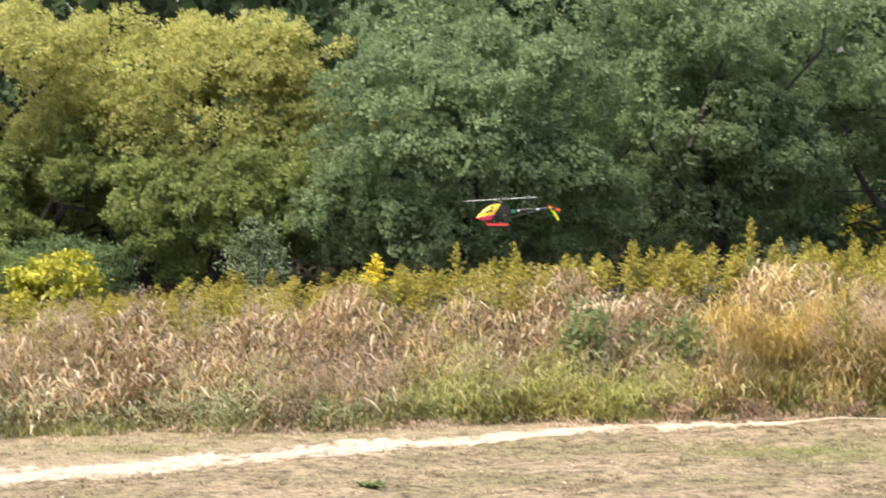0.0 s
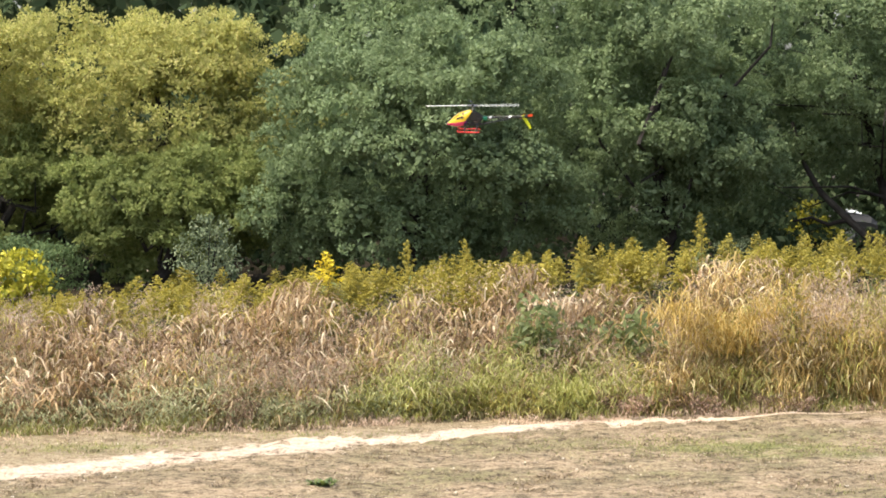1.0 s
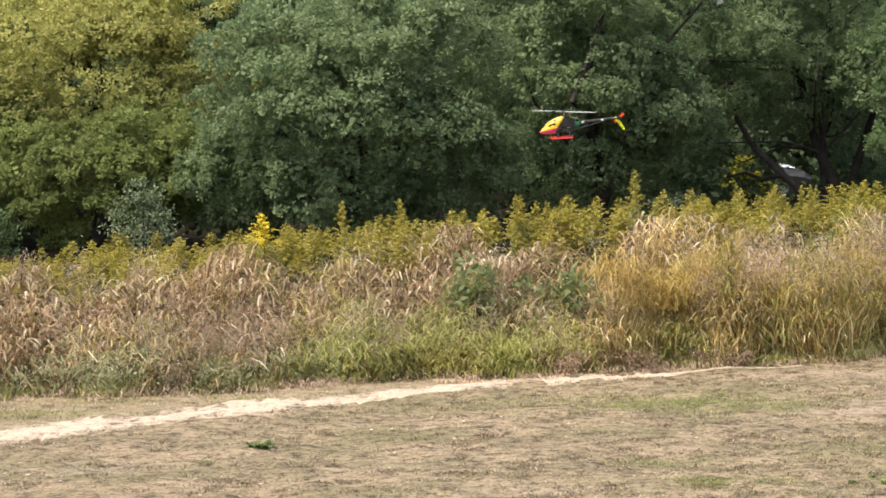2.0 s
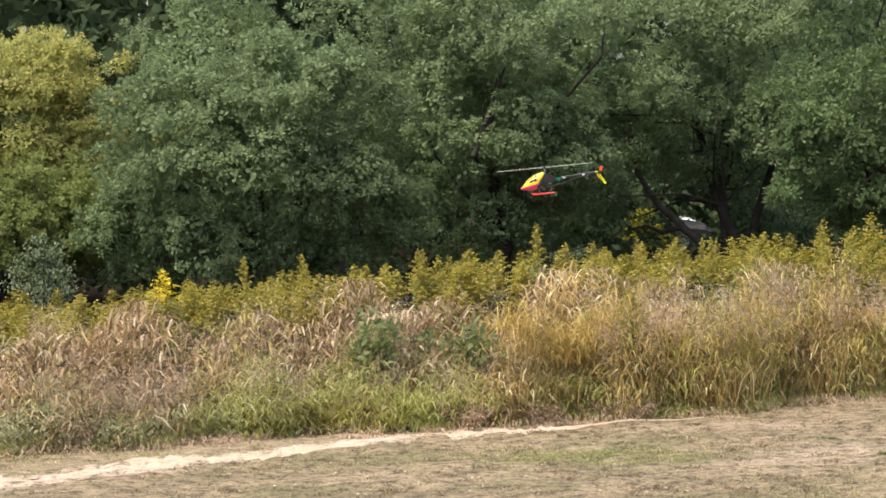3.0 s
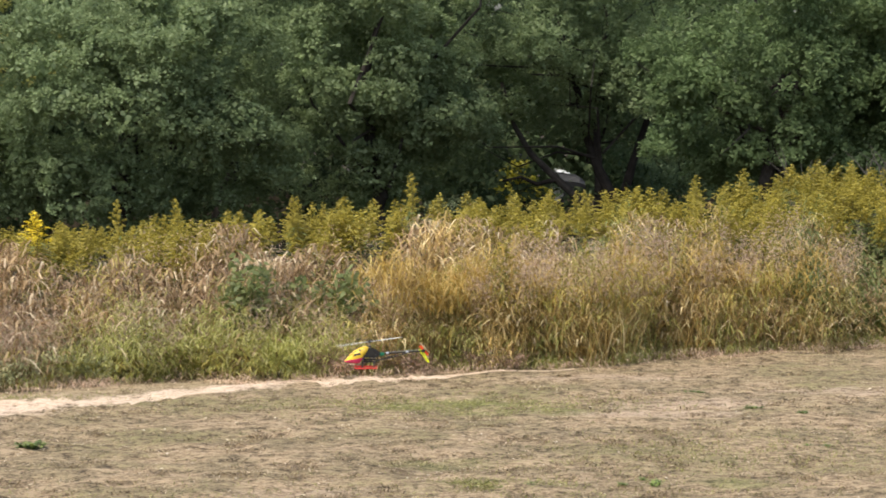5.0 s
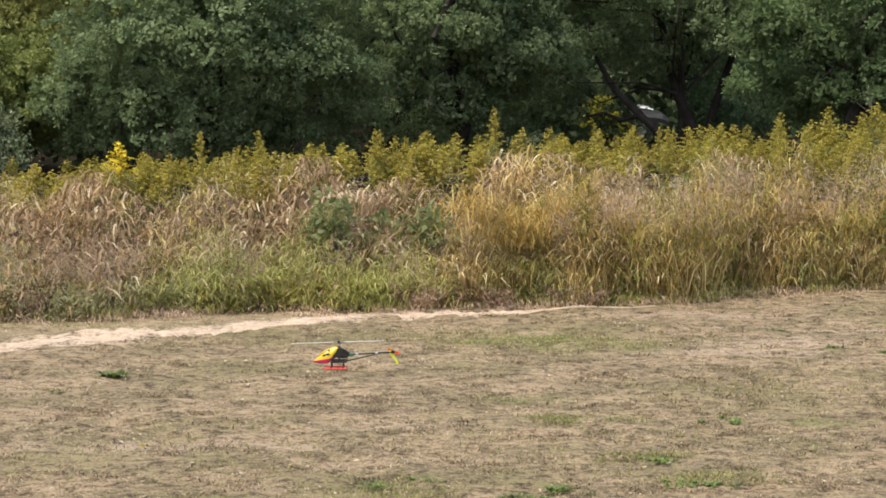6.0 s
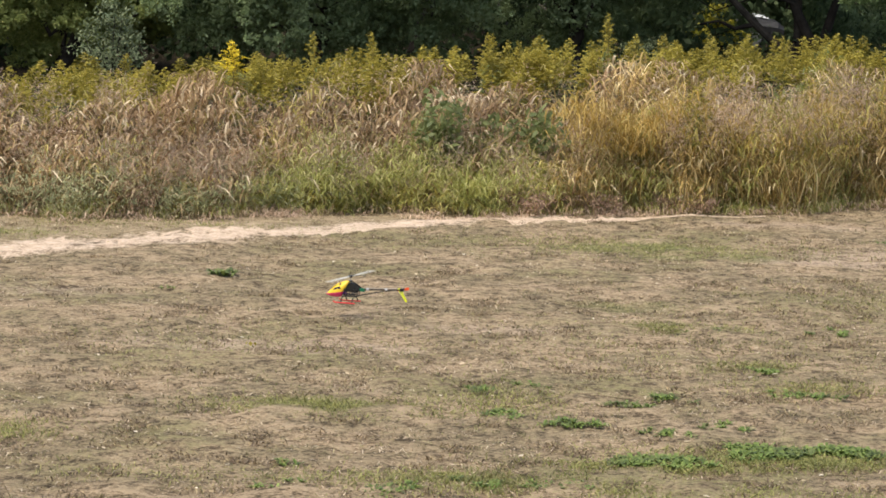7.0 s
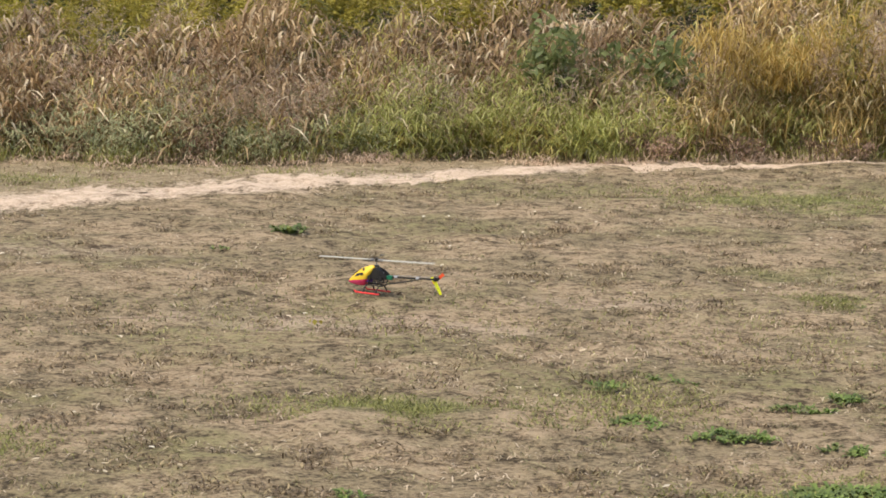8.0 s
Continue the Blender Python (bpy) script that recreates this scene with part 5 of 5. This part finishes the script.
    bmesh.ops.recalc_face_normals(bm, faces=bm.faces)
    part("tail_fin", bm, LIME, root, "fluorescent yellow slotted tail fin")
    bm = bmesh.new()
    box(bm, (0.386, -0.012, 0.112), (0.414, 0.012, 0.134), 0.004)
    part("tail_gearbox", bm, BLACK, root, "black tail gearbox")
    # tail rotor, on the near side
    tail = part("tail_rotor_hub", _disc(0.009, 0.012), BLACK, root, "black tail rotor hub")
    tail.location = (0.404, 0.020, 0.124)
    for s in (-1, 1):
        bm = bmesh.new()
        box(bm, (0.010 if s > 0 else -0.046, -0.0015, -0.009), (0.046 if s > 0 else -0.010, 0.0015, 0.009), 0.001)
        part("tail_blade", bm, ORANGE, tail, "orange-red tail blade")
    bm = bmesh.new()
    tube(bm, [(0, 0, 0.14), (0, 0, 0.205)], [0.0042, 0.0042], 8)
    part("mast", bm, STEEL, root, "steel rotor mast")
    bm = bmesh.new()
    tube(bm, [(0, 0, 0.158), (0, 0, 0.166)], [0.017, 0.015], 12)
    part("swashplate", bm, BLACK, root, "black swashplate")
    # main rotor
    rotor = part("rotor_head", _disc(0.010, 0.018, True), BLACK, root, "black rotor head")
    rotor.location = (0, 0, 0.197)
    bm = bmesh.new()
    box(bm, (-0.040, -0.006, -0.005), (0.040, 0.006, 0.005), 0.0015)
    part("blade_grip", bm, STEEL, rotor, "grey blade grips")
    for s in (-1, 1):
        bm = bmesh.new()
        rings = []
        for px, chord in ((0.036, 0.020), (0.060, 0.033), (0.20, 0.033), (0.335, 0.032), (0.350, 0.024)):
            rings.append([(s * px, s * (0.30 - f) * chord, h) for f, h in ((-0.0, 0.0), (0.2, 0.0022), (0.6, 0.0018), (1, 0.0003), (0.6, -0.0012), (0.2, -0.0016))])
        loft(bm, rings)
        part("main_blade", bm, PALE_BLADE, rotor, "pale composite rotor blade")
    bm = bmesh.new()
    tube(bm, [(0, -0.105, 0.012), (0, 0.105, 0.012)], [0.0014, 0.0014], 5)
    flybar = part("flybar", bm, BLACK, rotor, "thin dark flybar")
    for s in (-1, 1):
        bm = bmesh.new()
        box(bm, (-0.010, s * 0.105 - 0.016, 0.0105), (0.010, s * 0.105 + 0.016, 0.0135), 0.001)
        part("paddle", bm, BLACK, flybar, "black flybar paddle")
    return root, rotor, tail


def _disc(radius, depth, upright=False):
    bm = bmesh.new()
    e = (0, 0, depth / 2) if upright else (0, depth / 2, 0)
    tube(bm, [tuple(-c for c in e), e], [radius, radius], 14)
    return bm


HELI, ROTOR, TAIL_ROTOR = helicopter()


def motions():
    """The helicopter's drift, descent and landing, and the spin of its rotors."""
    rows = [
        (0.0, -1.874, 18.700, 2.192, 2, 0.0, 8),
        (0.2, -1.877, 18.668, 2.171, 1, 2.0, 7),
        (0.4, -1.915, 18.636, 2.406, 0, 4.0, 6),
        (0.5, -1.964, 18.620, 2.571, 0, 5.0, 5),
        (0.6, -1.923, 18.604, 2.607, 3, 4.4, 4),
        (0.8, -1.869, 18.572, 2.727, 6, 3.2, 3),
        (1.0, -1.693, 18.540, 2.879, 11, 2.0, 2),
        (1.2, -1.417, 18.508, 2.960, 8, 1.2, 2),
        (2.3, -0.291, 18.332, 2.411, 3, -3.0, 0),
        (2.5, -0.187, 18.300, 2.419, 2, 5.0, 0),
        (2.8, -0.025, 18.300, 2.497, 1, 2.0, 0),
        (2.9, 0.032, 18.300, 2.500, 0, 0.0, 0),
        (3.0, 0.087, 18.300, 2.485, 0, -4.0, 0),
        (3.1, 0.165, 18.300, 2.440, 1, -8.0, 0),
        (3.2, 0.224, 18.300, 2.398, 1, -12.0, 0),
        (3.3, 0.251, 18.300, 2.346, 2, -9.0, 0),
        (3.4, 0.238, 18.300, 2.276, 2, -7.0, 0),
        (3.5, 0.223, 18.300, 2.184, 3, -5.0, 0),
        (3.6, 0.232, 18.300, 2.073, 2, -5.0, 0),
        (3.7, 0.225, 18.300, 1.975, 2, -5.0, 0),
        (3.8, 0.174, 18.300, 1.901, 1, -5.0, 0),
        (3.9, 0.131, 18.300, 1.802, 1, -5.0, 0),
        (4.0, 0.127, 18.300, 1.720, 0, -5.0, 0),
        (4.1, 0.089, 18.300, 1.653, 0, -4.0, 0),
        (4.2, 0.022, 18.300, 1.561, 0, -3.0, 0),
        (4.3, -0.045, 18.300, 1.478, 0, -2.0, 0),
        (4.4, -0.087, 18.300, 1.386, 0, -1.0, 0),
        (4.5, -0.091, 18.300, 1.221, 0, 0.0, 0),
        (4.6, -0.149, 18.300, 1.093, 0, -0.1, 0),
        (4.7, -0.173, 18.300, 1.008, 0, -0.3, 0),
        (4.8, -0.212, 18.300, 0.932, 0, -0.4, 0),
        (4.9, -0.274, 18.300, 0.864, 0, -0.6, 0),
        (5.0, -0.312, 18.300, 0.825, 0, -0.7, 0),
        (5.1, -0.282, 18.300, 0.706, 0, -0.9, 0),
        (5.2, -0.424, 18.300, 0.652, 0, -1.0, 0),
        (6.3, -1.220, 18.100, 0.240, 0, -0.2, 0),
        (6.4, -1.283, 18.079, 0.219, 0, -0.1, 0),
        (6.5, -1.400, 18.057, 0.213, 0, 0.0, -2),
        (6.6, -1.469, 18.036, 0.190, 0, 0.0, -5),
        (6.7, -1.554, 18.014, 0.197, 0, 0.0, -8),
        (6.8, -1.631, 17.993, 0.186, 0, 0.0, -10),
        (6.9, -1.731, 17.971, 0.145, 0, 0.0, -13),
        (7.0, -1.820, 17.950, 0.121, 0, 0.0, -15),
        (7.1, -1.925, 17.900, 0.085, 0, 0.0, -17),
        (7.2, -2.020, 17.840, 0.050, 0, 0.0, -18),
        (7.3, -2.100, 17.770, 0.030, 0, 0.0, -21),
        (7.4, -2.150, 17.700, 0.018, 0, 0.0, -23),
        (7.5, -2.170, 17.660, 0.014, 0, 0.0, -24),
        (8.0, -2.170, 17.660, 0.014, 0, 0.0, -24),
    ]
    walk(HELI, [(t, pose(x, y, z, rx, ry, rz)) for t, x, y, z, rx, ry, rz in rows])
    # the rotor's turn: near 76 degrees from row to row, met to the phases below, slowing after touchdown
    phases = [(0.0, 38), (0.5, 4), (1.0, 12), (2.5, 12), (3.0, 2), (3.5, 20), (4.0, 70), (4.5, 84), (5.0, 50), (6.5, 86), (7.0, 84), (7.5, 30), (8.0, 14)]
    angle, turns = 38.0, [(0.0, 38.0)]
    for (t0, p0), (t1, p1) in zip(phases, phases[1:]):
        rows_between = round((t1 - t0) * 30)
        usual = (76 if t1 <= 7.0 else 62 if t1 <= 7.5 else 50) * rows_between
        whole = angle + usual
        angle = whole + (p1 - whole + 90) % 180 - 90
        turns.append((t1, angle))
    spin, tail_spin = [], []
    for k in range(241):
        t = k / 30
        spin.append((t, pose(0, 0, 0.197, 0, 0, float(np.interp(t, [r[0] for r in turns], [r[1] for r in turns])))))
        tail_spin.append((t, pose(0.404, 0.020, 0.124, 0, 20.0 + 83.0 * k, 0)))
    walk(ROTOR, spin)
    walk(TAIL_ROTOR, tail_spin)


motions()
